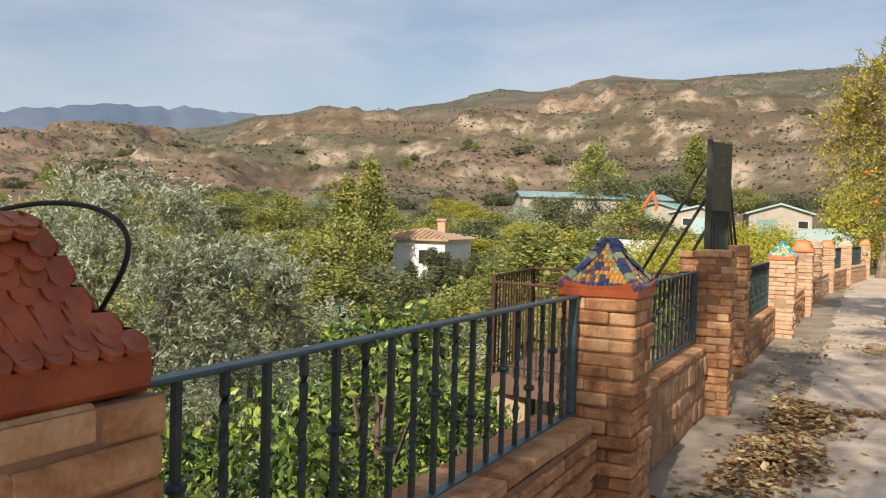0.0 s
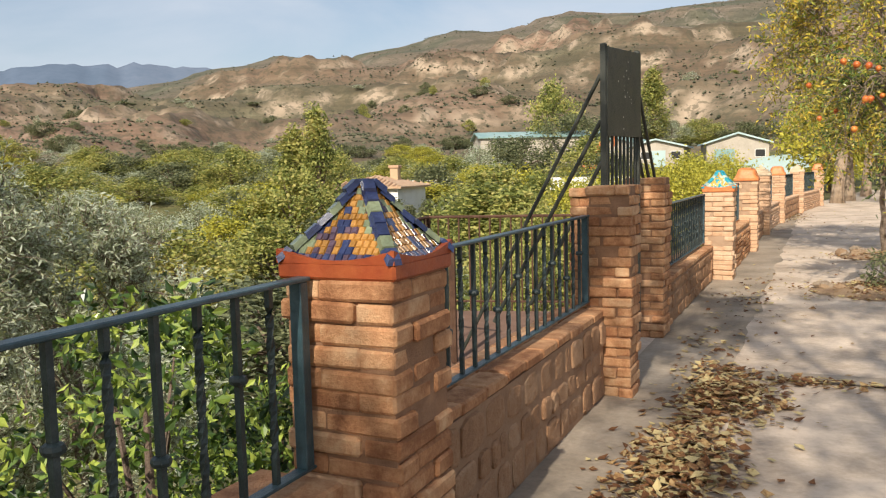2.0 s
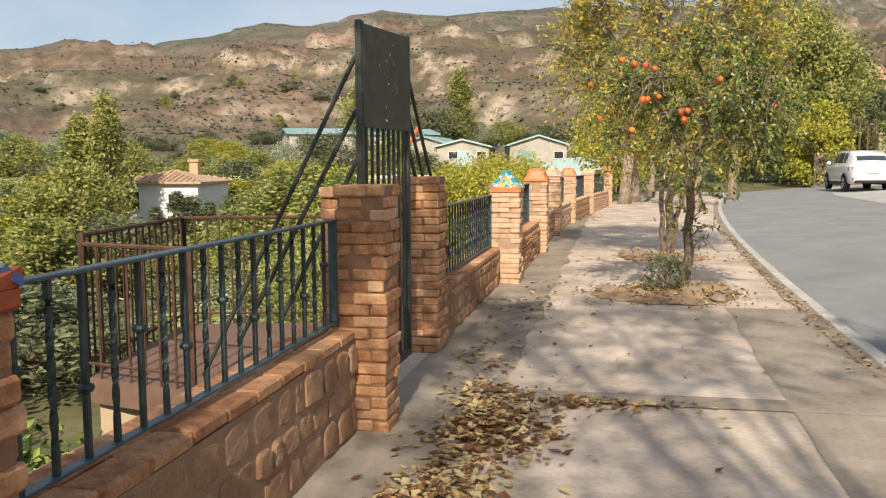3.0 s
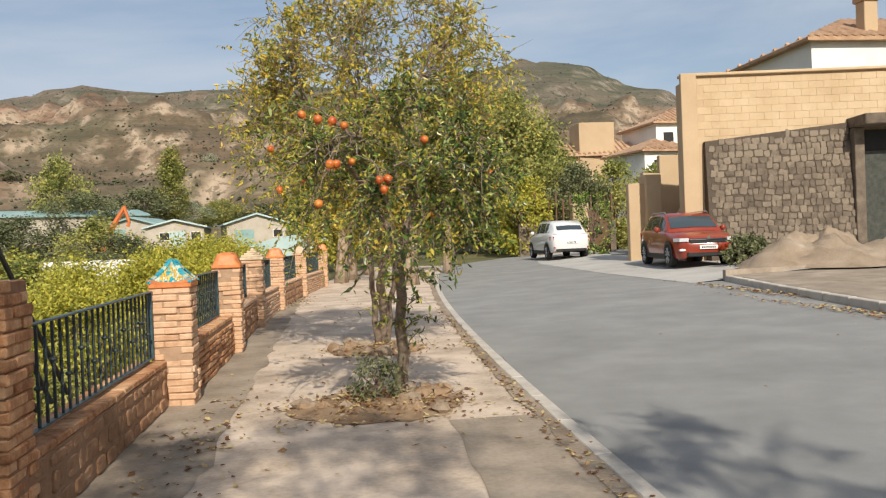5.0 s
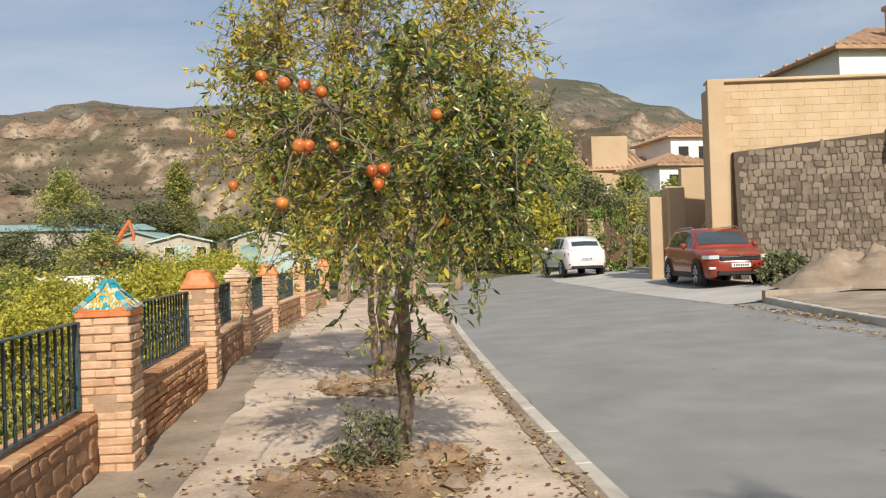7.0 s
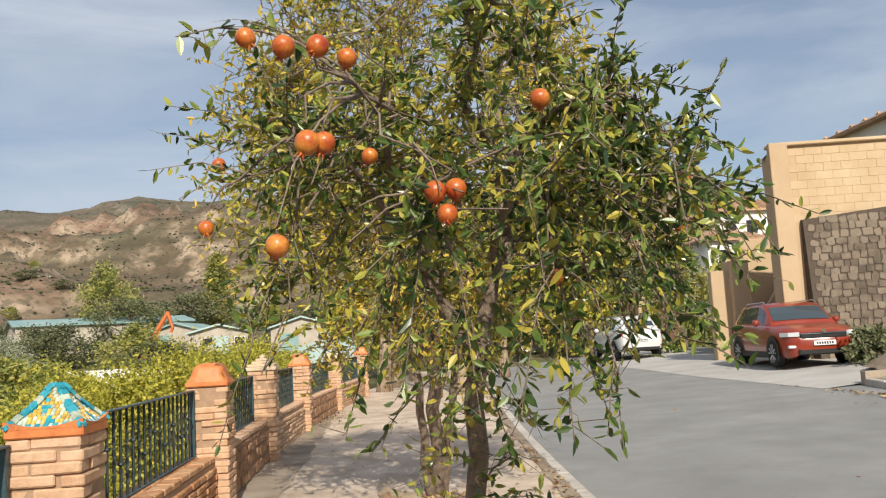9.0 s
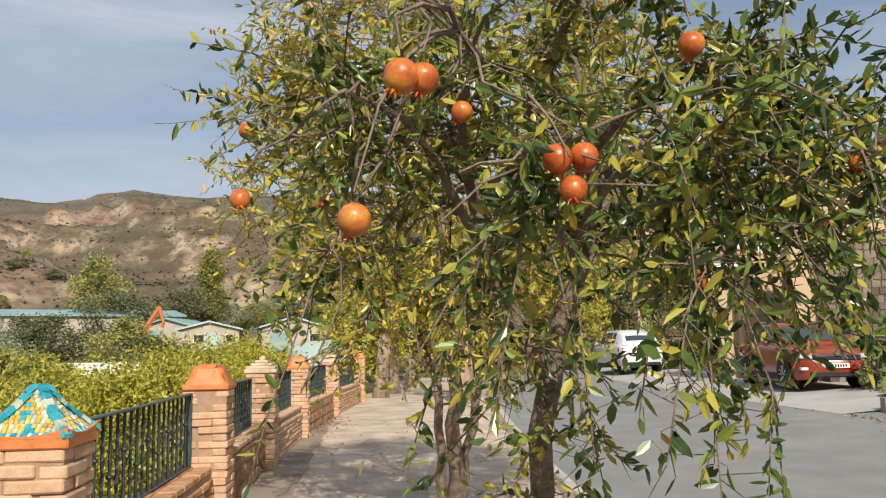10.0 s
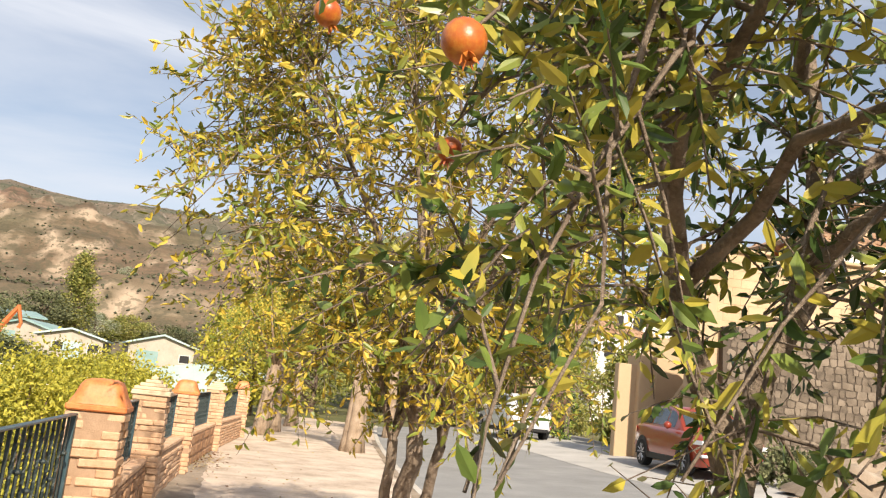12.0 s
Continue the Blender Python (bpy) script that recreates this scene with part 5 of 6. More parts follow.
for kind_name, az, r, fh, fw in FAR_TREES:
    x, y, z = at_dir(az, r)
    if (r < 19 and x > -6) or (-31.5 < az < -25.2 and r < 75 and fh > 0.34 and kind_name not in ("cypress", "poplar") and fh not in (0.95, 0.42, 0.341)):
        continue
    copy_thing(KINDS[kind_name], pose(x, y, z - 0.1, 0, 0, rnd.uniform(0, 360)) @ Matrix.Diagonal((fw, fw, fh, 1)))
for o in KINDS.values():
    for c in (*o.children_recursive, o):
        bpy.data.objects.remove(c)


def hill_shrubs():
    g = np.random.default_rng(5)
    v, f = [], []
    for i in range(34000):
        az, r = (g.uniform(-66, 34), math.exp(g.uniform(math.log(190), math.log(1500)))) if i < 20000 else (g.uniform(-66, -2), g.uniform(165, 520))
        x, y = CENTRE[0] + r * math.sin(radians(az)), CENTRE[1] + r * math.cos(radians(az))
        if grain(x, y, 0.008, 4, 11.0) + g.uniform(-0.5, 0.5) < 0.02:
            continue
        z = ground_height(x, y)
        s = g.uniform(0.3, 0.85) * (0.6 + r * 0.001)
        k = len(v)
        a0 = g.uniform(0, 6)
        v += [(x + s * math.cos(a0 + q * 1.2566) * g.uniform(0.7, 1.2), y + s * math.sin(a0 + q * 1.2566) * g.uniform(0.7, 1.2), z + s * g.uniform(0.0, 0.35)) for q in range(5)]
        v += [(x + g.uniform(-0.3, 0.3) * s, y, z + s * g.uniform(0.8, 1.3)), (x, y, z - s * 0.4)]
        f += [(k + q, k + (q + 1) % 5, k + 5) for q in range(5)] + [(k + (q + 1) % 5, k + q, k + 6) for q in range(5)]
    m = material("scrub", [(0.05, 0.058, 0.034), (0.08, 0.085, 0.05), (0.12, 0.115, 0.07)], 0.02, 1.0, 0.95, 0.0, island=0.6)
    tagged(part("scrub", mesh_of("scrub", v, f, m)), "dark scrub dotted over the hillsides", "scrub", kind="stuff")


hill_shrubs()


# ---- buildings in the valley ----
def window_at(parent, x, y, z, w, h, face, mat=DARK):
    """A recessed window in a wall that faces -y or +x: frame and pane."""
    if face == "-y":
        fr = Shape().box(x - w / 2 - 0.08, y - 0.05, z - 0.08, x + w / 2 + 0.08, y + 0.05, z + h + 0.08)
        pn = Shape().box(x - w / 2, y - 0.065, z, x + w / 2, y + 0.02, z + h)
    else:
        fr = Shape().box(x - 0.05, y - w / 2 - 0.08, z - 0.08, x + 0.05, y + w / 2 + 0.08, z + h + 0.08)
        pn = Shape().box(x - 0.02, y - w / 2, z, x + 0.065, y + w / 2, z + h)
    o = part("window", fr, WHITE, parent)
    part("pane", pn, mat, o)


SHED_WALL = material("dull_cream_render", [(0.36, 0.31, 0.25), (0.46, 0.40, 0.33), (0.54, 0.48, 0.40)], 0.4, 6, 0.9, 0.2)


def shed(az, r, w, d, h, ridge, turn, roof, label, wall=None, doors=()):
    x, y, z = at_dir(az, r)
    wall = wall or SHED_WALL
    t = thing("shed", label, "shed", (x, y, z), "sheds in the valley", turn=turn)
    part("wall", Shape().prism([(-w / 2, -0.8), (w / 2, -0.8), (w / 2, h), (0, h + ridge), (-w / 2, h)], 0, d, "y"), wall, t)
    k = ridge / (w / 2)
    e = w / 2 + 0.5
    part("roof", Shape().prism([(-e, h - 0.5 * k + 0.05), (0, h + ridge + 0.05), (e, h - 0.5 * k + 0.05), (e, h - 0.5 * k + 0.28), (0, h + ridge + 0.3), (-e, h - 0.5 * k + 0.28)], -0.5, d + 0.5, "y"), roof, t)
    for dx, dw, dh, m in doors:
        part("door", Shape().box(dx - dw / 2, -0.08, -0.1, dx + dw / 2, 0.05, dh), m, t)
    for dx in (-w * 0.18, w * 0.36):
        window_at(t, dx, 0, h * 0.42, 1.3, 1.0, "-y")
    return t


shed(-21.9, 152, 13, 26, 3.9, 1.0, -62, TEAL, "long white shed with a teal sheet roof")
shed(-12.6, 134, 9, 12, 3.0, 1.3, -6, TEAL, "pale shed with a green gable and sheet roof", doors=((-2.2, 2.6, 2.8, TEAL),))
shed(-10.0, 128, 8, 14, 2.9, 1.0, 4, PALE_ROOF, "white shed with a pale sheet roof", doors=((0.3, 2.2, 2.4, PALE_ROOF),))
shed(-4.9, 128, 8.5, 10, 3.4, 1.3, 12, PALE_ROOF, "white shed with a pale blue-green gable roof", doors=((-1.8, 2.8, 2.6, TEAL),))
x, y, z = at_dir(-15, 88)
single("retaining_wall", Shape().box(-24, -0.3, -1, 30, 0.3, 2.6), WHITE, "long pale concrete wall beside the sheds", "wall", (x, y, z), kind="structure", turn=4)
x, y, z = at_dir(-1.6, 75)
arch = [(6 * math.cos(a), 2.3 * math.sin(a)) for a in np.linspace(0, math.pi, 13)]
single("greenhouse", Shape().prism(arch, 0, 24, "y"), PALE_ROOF, "low pale plastic greenhouse tunnel", "greenhouse", (x, y, z - 0.2), turn=-8)
x, y, z = at_dir(-14.1, 120)
crane = thing("excavator_arm", "orange excavator arm beyond the trees", "excavator", (x, y, z))
orange = material("machine_orange", [(0.50, 0.13, 0.04), (0.62, 0.19, 0.06)], 2, 20, 0.5, 0.1)
part("boom", Shape().tube([(0, 0, 0), (1.0, 0, 3.6), (2.6, 0, 6.2)], [0.35, 0.4, 0.25], 6), orange, crane)
part("dipper", Shape().tube([(2.5, 0, 6.3), (3.1, 0, 4.2), (2.9, 0, 3.6)], [0.25, 0.2, 0.25], 6), orange, crane)
part("base", Shape().box(-1.2, -1.2, -0.5, 1.0, 1.2, 1.0, 0.1), orange, crane)


def tiled_roof(t, w, d, z, rise, over=0.4, name="roof"):
    """A hipped roof with rolls of tiles."""
    s = Shape()
    e, g = w / 2 + over, d / 2 + over
    r = max(0.0, e - g)
    s.add([(-e, -g, z), (e, -g, z), (e, g, z), (-e, g, z), (-r, 0, z + rise), (r, 0, z + rise), (-e, -g, z - 0.15), (e, -g, z - 0.15), (e, g, z - 0.15), (-e, g, z - 0.15)],
          [(0, 1, 5, 4), (1, 2, 5), (2, 3, 4, 5), (3, 0, 4), (0, 6, 7, 1), (1, 7, 8, 2), (2, 8, 9, 3), (3, 9, 6, 0), (9, 8, 7, 6)])
    o = part(name, s, ROOF, t)
    n = int(2 * e / 0.45)
    for i in range(n):
        x = -e + (i + 0.5) * 2 * e / n
        k = min(1.0, (e - abs(x)) / g)
        for sg in (-1, 1):
            part("cover_tile", Shape().tube([(x, sg * g, z + 0.03), (x, sg * (g - k * g), z + rise * k + 0.03)], 0.11, 6), ROOF, o)
    return o


def house(name, at, w, d, h, rise, turn, wall, label, windows=(), chimney=None):
    t = thing(name, label, "house", at, turn=turn)
    part("wall", Shape().box(-w / 2, -d / 2, -2, w / 2, d / 2, h), wall, t)
    r = tiled_roof(t, w, d, h, rise)
    for x, z, ww, hh in windows:
        window_at(t, x, -d / 2, z, ww, hh, "-y")
    if chimney:
        part("chimney", Shape().box(chimney[0] - 0.35, chimney[1] - 0.35, h + 0.1, chimney[0] + 0.35, chimney[1] + 0.35, h + rise * 0.5 + 1.0, 0.03), PLASTER_PLAIN, t)
        part("chimney_hood", Shape().box(chimney[0] - 0.45, chimney[1] - 0.45, h + rise * 0.5 + 1.0, chimney[0] + 0.45, chimney[1] + 0.45, h + rise * 0.5 + 1.25, 0.04), ROOF, t)
    return t


x, y, z = at_dir(-28.4, 70)
house("valley_house", (x, y, z), 6.0, 7, 2.9, 0.9, 8, WHITE, "white house with a hipped clay tile roof", ((-1.9, 0.9, 0.9, 1.3), (1.2, 0.9, 0.8, 1.1)), (1.2, 1.0))
x, y, z = at_dir(-46.5, 34)
house("small_house", (x, y, z), 5, 5, 1.4, 0.7, 0, WHITE, "low house under a clay tile roof among trees")


# ---- gate, rods and landing behind the fence ----
gate = thing("iron_gate", "tall dark iron gate with a solid upper sheet and bars", "gate", (-1.19, 7.36, 0))
part("gate_frame", Shape().box(-0.02, 0.12, 0.05, 0.02, 0.17, 2.22, 0.004).box(-0.02, 1.20, 0.05, 0.02, 1.25, 2.30, 0.004).box(-0.018, 0.17, 0.05, 0.018, 1.20, 0.10, 0.004), SHEET, gate)
part("sheet", Shape().prism([(0.14, 1.62), (1.24, 1.64), (1.24, 2.28), (0.14, 2.20)], -0.012, 0.026, "x"), SHEET, gate, "dark sheet iron with pale scratches")
bar = Shape().box(-0.009, -0.011, 0.08, 0.009, 0.011, 1.66, 0.002).mesh("bar", SHEET)
for i in range(8):
    part("bar", bar, parent=gate, at=(0, 0.25 + 0.125 * i, 0))
scratch = Shape()
for i in range(16):
    yy, zz = rnd.gauss(0.66, 0.16), rnd.gauss(1.98, 0.12)
    scratch.box(0.0262, yy, zz, 0.0275, yy + rnd.uniform(0.004, 0.016), zz + rnd.uniform(0.003, 0.014))
part("scratches", scratch, WHITE, gate)
for a, b in (((-1.21, 7.50, 2.02), (-2.35, 7.75, 0.05)), ((-1.21, 7.50, 1.72), (-2.05, 7.65, 0.30)), ((-1.21, 7.52, 1.45), (-1.75, 7.6, 0.45)),
             ((-1.205, 8.62, 2.10), (-1.235, 10.35, 0.55)), ((-1.205, 8.62, 1.84), (-1.235, 10.05, 0.55)), ((-1.205, 8.62, 1.60), (-1.235, 9.8, 0.55))):
    single("brace_rod", Shape().tube([a, b], 0.014, 7), SHEET, "slanting dark iron rod bracing the gate", "rod", group="gate braces")

TERRA = material("terracotta_floor", [(0.15, 0.085, 0.058), (0.22, 0.13, 0.09)], 5, 60, 0.85, 0.3)
CORNERS = [(-1.32, 7.45), (-3.3, 7.9), (-3.6, 9.8), (-1.5, 10.3)]
land = thing("landing", "terracotta landing behind the gate", "landing", kind="structure")
part("slab", Shape().prism([c for c in CORNERS][::-1], -0.22, -0.04, "z"), TERRA, land)
for i, (px, py) in enumerate(((-3.1, 8.1), (-3.4, 9.6), (-2.0, 10.0), (-1.7, 7.8))):
    part("pier", Shape().box(px - 0.15, py - 0.15, ground_height(px, py) - 0.3, px + 0.15, py + 0.15, -0.2), PLASTER_PLAIN, land)


def rusty_railing(a, b, z, h, n):
    t = thing("landing_railing", "rusty thin iron railing round the landing", "railing", (*a, z), "landing railings")
    d = Vector((b[0] - a[0], b[1] - a[1], 0))
    part("top_rail", Shape().tube([(0, 0, h), (d.x, d.y, h)], 0.016, 6), RUST, t)
    part("bottom_rail", Shape().tube([(0, 0, 0.1), (d.x, d.y, 0.1)], 0.012, 6), RUST, t)
    for i in range(n + 1):
        big = i in (0, n)
        part("post" if big else "bar", Shape().tube([d * (i / n), d * (i / n) + Vector((0, 0, h))], 0.026 if big else 0.009, 6), RUST, t)


rusty_railing(CORNERS[1], CORNERS[2], -0.04, 0.98, 15)
rusty_railing(CORNERS[2], CORNERS[3], -0.04, 0.98, 20)
rusty_railing((-2.4, 7.7), CORNERS[1], -0.04, 0.92, 7)


# ---- across the road ----
def block_wall(x0, x1, y, z0, z1, bw, bh):
    """Faced block wall that looks south, each block a piece of its own."""
    t = thing("wall_garden", "tall beige block wall above a rubble stone facing", "wall", (x0, y, 0), kind="structure", turn=-8)
    part("wall_core", Shape().box(0, 0.03, -0.5, x1 - x0, 0.35, z1), PLASTER_PLAIN, t)
    part("wall_return", Shape().box(0.1, 0.352, -0.5, 0.4, 1.2, z1 - 0.1), PLASTER_PLAIN, t)
    me = Shape().box(0, 0, 0, bw - 0.007, 0.05, bh - 0.007, 0.004).mesh("block", PLASTER)
    cap = Shape().box(-0.06, -0.10, z1, x1 - x0 + 0.06, 0.42, z1 + 0.10, 0.02)
    part("coping", cap, PLASTER, t)
    part("pilaster", Shape().box(-0.10, -0.16, -0.3, 0.42, 0.028, z1 + 0.09, 0.015), PLASTER_PLAIN, t)
    r = 0
    z = z0
    while z < z1 - 0.1:
        x = 0.44 - (bw / 2 if r % 2 else 0)
        while x < x1 - x0:
            if x > 0.42:
                part("block", me, parent=t, at=(x, 0.020, z))
            x += bw
        z += bh
        r += 1
    return t


YW = 31.2
block_wall(12.12, 23.5, YW, 4.2, 6.45, 0.50, 0.245)
# battered rubble facing of the lower wall
ALONG = pose(12.12, YW, 0, 0, 0, -8) @ Matrix.Translation((-12.12, -YW, 0))
rubble = thing("wall_rubble", "sloping retaining wall of tan and grey rubble stones", "wall", kind="structure")
rubble.matrix_basis = ALONG


def rubble_top(x):
    return 4.18 + 0.095 * (x - 12.75)



core = Shape()
for x0, x1 in ((12.75, 14.5), (14.5, 16.0), (16.0, 17.5)):
    core.add([(x, y, z) for x in (x0, x1) for y, z in ((YW - 0.54, -0.3), (YW + 0.3, -0.3), (YW + 0.3, rubble_top(x) + 0.08), (YW - 0.54 + (rubble_top(x) + 0.38) * 0.081, rubble_top(x) + 0.08))],
             [(0, 1, 2, 3), (7, 6, 5, 4), (0, 4, 5, 1), (1, 5, 6, 2), (2, 6, 7, 3), (3, 7, 4, 0)])
part("rubble_core", core, JOINT, rubble)
rr = random.Random(3)
meshes = []
for i in range(6):
    q = random.Random(50 + i)
    ring = [(0.5 * math.copysign(abs(math.cos(a)) ** 0.45, math.cos(a)) * q.uniform(0.84, 1.0), 0.5 * math.copysign(abs(math.sin(a)) ** 0.45, math.sin(a)) * q.uniform(0.84, 1.0)) for a in [2 * math.pi * (k + 0.5) / 7 + q.uniform(-0.28, 0.28) for k in range(7)]]
    v = [(a, 0.05, b) for a, b in ring] + [(a * 0.93, -0.03, b * 0.93) for a, b in ring] + [(0, -0.04, 0)]
    meshes.append(mesh_of("stone", v, [(k, k + 7, (k + 1) % 7 + 7, (k + 1) % 7) for k in range(7)] + [(k + 7, 14, (k + 1) % 7 + 7) for k in range(7)], GREY_STONE))
joined_v, joined_f = [], []
z, row = 0.22, 0
while z < 4.9:
    x = 12.85 + 0.12 * (row % 2)
    while x < 17.42:
        w = rr.uniform(0.14, 0.36)
        if z > rubble_top(x):
            x += w
            continue
        yy = YW - 0.55 + (z + 0.3) * (0.37 / 4.55)
        m = pose(x + w / 2, yy, z + rr.uniform(-0.03, 0.03), 0, rr.uniform(-9, 9), 0) @ Matrix.Diagonal((w * 1.10, 0.5, rr.uniform(0.20, 0.29), 1))
        if row < 16 and x < 17.4:
            part("stone", meshes[rr.randrange(6)], parent=rubble, at=m)
        else:
            k = len(joined_v)
            me = meshes[rr.randrange(6)]
            joined_v += [tuple(m @ vv.co) for vv in me.vertices]
            joined_f += [tuple(i + k for i in p.vertices) for p in me.polygons]
        x += w
    z += 0.21
    row += 1
if joined_v:
    tagged(part("stones", mesh_of("stones", joined_v, joined_f, GREY_STONE), parent=rubble), kind="stuff")
porch = thing("porch", "dark open porch with a concrete lintel beside the rubble wall", "porch", kind="structure")
porch.matrix_basis = ALONG @ Matrix.Translation((17.5, YW, 0.35))
part("lintel", Shape().box(0.0, -1.3, 4.15, 5.4, 0.02, 4.5, 0.03), GREY_STONE, porch)
# shade inside the porch put into colour: a flat dark panel, a darkened door
part("recess", Shape().box(0.35, -0.04, 0.2, 5.2, 0.02, 4.1), DARK, porch)
part("door", Shape().box(0.5, -0.10, 0.2, 1.7, -0.045, 3.4, 0.01), SHEET, porch)
part("jamb", Shape().box(0.02, -0.5, 0.0, 0.34, -0.05, 4.14, 0.02), GREY_STONE, porch)
house("upper_house", (29.3, 45.5, 3.7), 13, 9, 6.3, 2.0, 0, WHITE, "white house with a clay tile roof and chimney above the wall", ((-5.6, 3.6, 1.0, 0.8), (-3.4, 3.6, 0.9, 1.0), (-1.5, 3.6, 1.2, 1.2)), (-2.9, -3.4))

# entrance wall, steps and houses up the road
ent = thing("wall_entrance", "beige plastered entrance wall with a stepped top", "wall", kind="structure")
part("end_wall", Shape().box(11.3, 34.4, 0, 12.2, 34.7, 3.15, 0.02), PLASTER_PLAIN, ent)
part("pier", Shape().box(11.9, 34.2, 0, 12.5, 34.9, 3.45, 0.03), PLASTER_PLAIN, ent)
part("curved_wall", Shape().prism([(12.5, 0), (15.2, 0), (15.2, 2.7), (14.6, 2.8), (14.0, 3.3), (13.4, 3.6), (12.5, 3.65)], 36.0, 36.3, "y"), PLASTER_PLAIN, ent)
part("ramp_wall", Shape().prism([(12.2, 0), (15.6, 0), (15.6, 4.3), (14.9, 3.9)], 35.3, 35.5, "y"), PLASTER_PLAIN, ent)
part("upper_wall", Shape().box(14.0, 38.0, 0, 16.8, 38.3, 4.5, 0.02), PLASTER_PLAIN, ent)
house("ochre_house", (24.5, 80, 2), 11, 9, 6.2, 1.9, -6, PLASTER_PLAIN, "ochre plastered house with a clay tile roof", ((-2.0, 3.8, 1.0, 1.2),), (-0.5, 0))
single("house_block", Shape().box(-1.6, -1.5, 0, 1.6, 1.5, 9.0, 0.03), PLASTER_PLAIN, "ochre plastered upper storey block", "house", (23.6, 77, 2))
house("white_house", (26.5, 70, 3), 5.2, 6, 4.6, 1.2, 10, WHITE, "white house with a clay tile roof and dark windows", ((-1.4, 2.7, 0.8, 1.1), (0.8, 2.6, 0.8, 1.3)))
house("tall_white_house", (31, 76, 3), 7, 7, 7.5, 1.6, 4, WHITE, "taller white house with a clay roof", ((-2.4, 5.4, 0.9, 1.2), (-0.6, 5.4, 0.9, 1.2)))
low = thing("wall_roadside", "low rough stone wall with wooden fencing on top", "wall", kind="structure")
part("stone_base", Shape().box(10.6, 50.0, 0, 16.2, 50.4, 2.0, 0.05), GREY_STONE, low)
for i in range(14):
    part("slat", Shape().box(10.7 + 0.4 * i, 49.9, 2.0, 10.8 + 0.4 * i, 49.98, 3.3 + 0.2 * (i % 3), 0.01), WOOD, low)
part("gatepost", Shape().box(13.4, 48.9, 0, 14.3, 49.6, 3.0, 0.05), PLASTER_PLAIN, low)
part("gate_leaf", Shape().box(14.32, 49.2, 0.1, 15.6, 49.28, 2.6, 0.02), WOOD, low)
for i, (x, y, r, h, m) in enumerate(((11.6, 57, 4.0, 10.4, GREEN_LEAF), (14.0, 61, 3.2, 8.6, GREEN_LEAF), (8.0, 60, 3.8, 10.2, GREEN_LEAF), (11.0, 50.5, 1.8, 4.6, YELLOW_LEAF), (14.6, 52, 2.0, 5.2, DARK_LEAF), (17.2, 53, 2.0, 5.6, GREEN_LEAF), (16.2, 44, 1.5, 4.4, GREEN_LEAF), (3.4, 52, 2.6, 6.0, GREEN_LEAF), (0.4, 46, 2.2, 5.0, YELLOW_LEAF))):
    foliage("street_tree", "leafy green tree beside the road", (x, y, 0), r, h, m, 200 + i, 30000 if h > 7 else 6000, 0.24 if h > 7 else 0.2, 170 if h > 7 else 70, group="roadside trees")
foliage("creeper", "green creeper over the garden wall", (12.6, 43.0, 0.2), 0.9, 3.4, BUSH_LEAF, 230, 2600, 0.12, 50, "creeper", False, 0.3)
def old_trunk(x, y, r, h, lean, seed):
    """A bare fluted trunk, swollen at the foot, that parts into limbs under its crown."""
    q = random.Random(seed)
    t = thing("street_tree", "old pavement tree with a pale fluted trunk and yellowing crown", "tree", (x, y, 0), "old trees at the end of the fence")
    sh = Shape()
    for k in range(6):
        a = k * math.pi / 3 + q.uniform(-0.2, 0.2)
        c, d = math.cos(a), math.sin(a)
        sh.tube([(c * r * 0.75, d * r * 0.75, -0.1), (c * r * 0.55, d * r * 0.55, 0.35), (c * r * 0.48 + lean * 0.4, d * r * 0.48, h * 0.5), (c * r * 0.45 + lean, d * r * 0.45, h)], [r * 0.62, r * 0.52, r * 0.46, r * 0.40], 7)
        sh.tube([(c * r * 0.4 + lean, d * r * 0.4, h * 0.96), (c * 0.45 + lean, d * 0.45, h + 0.7), (c * 0.9 + lean, d * 0.9, h + 1.5)], [r * 0.30, r * 0.2, r * 0.07], 6)
    part("trunk", sh, PALE_BARK, t, smooth=True)
    cs = [(q.gauss(lean, 0.65), q.gauss(0, 0.65), h + 0.35 + abs(q.gauss(0.9, 0.7))) for _ in range(60)]
    v, f = leaf_cloud(cs, 70, (0.22, 0.22, 0.2), 0.11, seed, 0.5)
    part("crown", mesh_of("crown", v, f, POM_YELLOW), parent=t)


PALE_BARK = material("pale_bark", [(0.20, 0.14, 0.095), (0.33, 0.245, 0.17), (0.44, 0.34, 0.25)], 5, 50, 0.9, 0.8, depth=0.02)
for i, (x, y, r, h, lean) in enumerate(((2.70, 30.4, 0.25, 2.3, 0.1), (0.62, 33.6, 0.20, 1.9, 0.15), (1.05, 35.6, 0.17, 2.0, -0.1), (1.75, 39.5, 0.18, 2.2, 0.1), (5.0, 38.6, 0.17, 2.4, 0.0))):
    old_trunk(x, y, r, h, lean, 400 + i)

# far kerb, pavement and the heap of sand
kb = thing("kerb_far", "pale kerb across the road", "kerb", kind="structure")
kpath = [(7.7, 8.0), (8.0, 12.5), (8.45, 16.2), (9.0, 20.0), (9.65, 23.6)]
for (ax, ay), (bx, by) in zip(kpath, kpath[1:]):
    n = 4
    for i in range(n):
        x0, y0 = ax + (bx - ax) * i / n, ay + (by - ay) * i / n
        L = math.hypot(bx - ax, by - ay) / n
        part("kerb_stone", Shape().box(0, 0.01, -0.2, 0.16, L - 0.01, 0.14, 0.015), KERB, kb, at=pose(x0, y0, road_z(x0), 0, 0, -math.degrees(math.atan2(bx - ax, by - ay))))
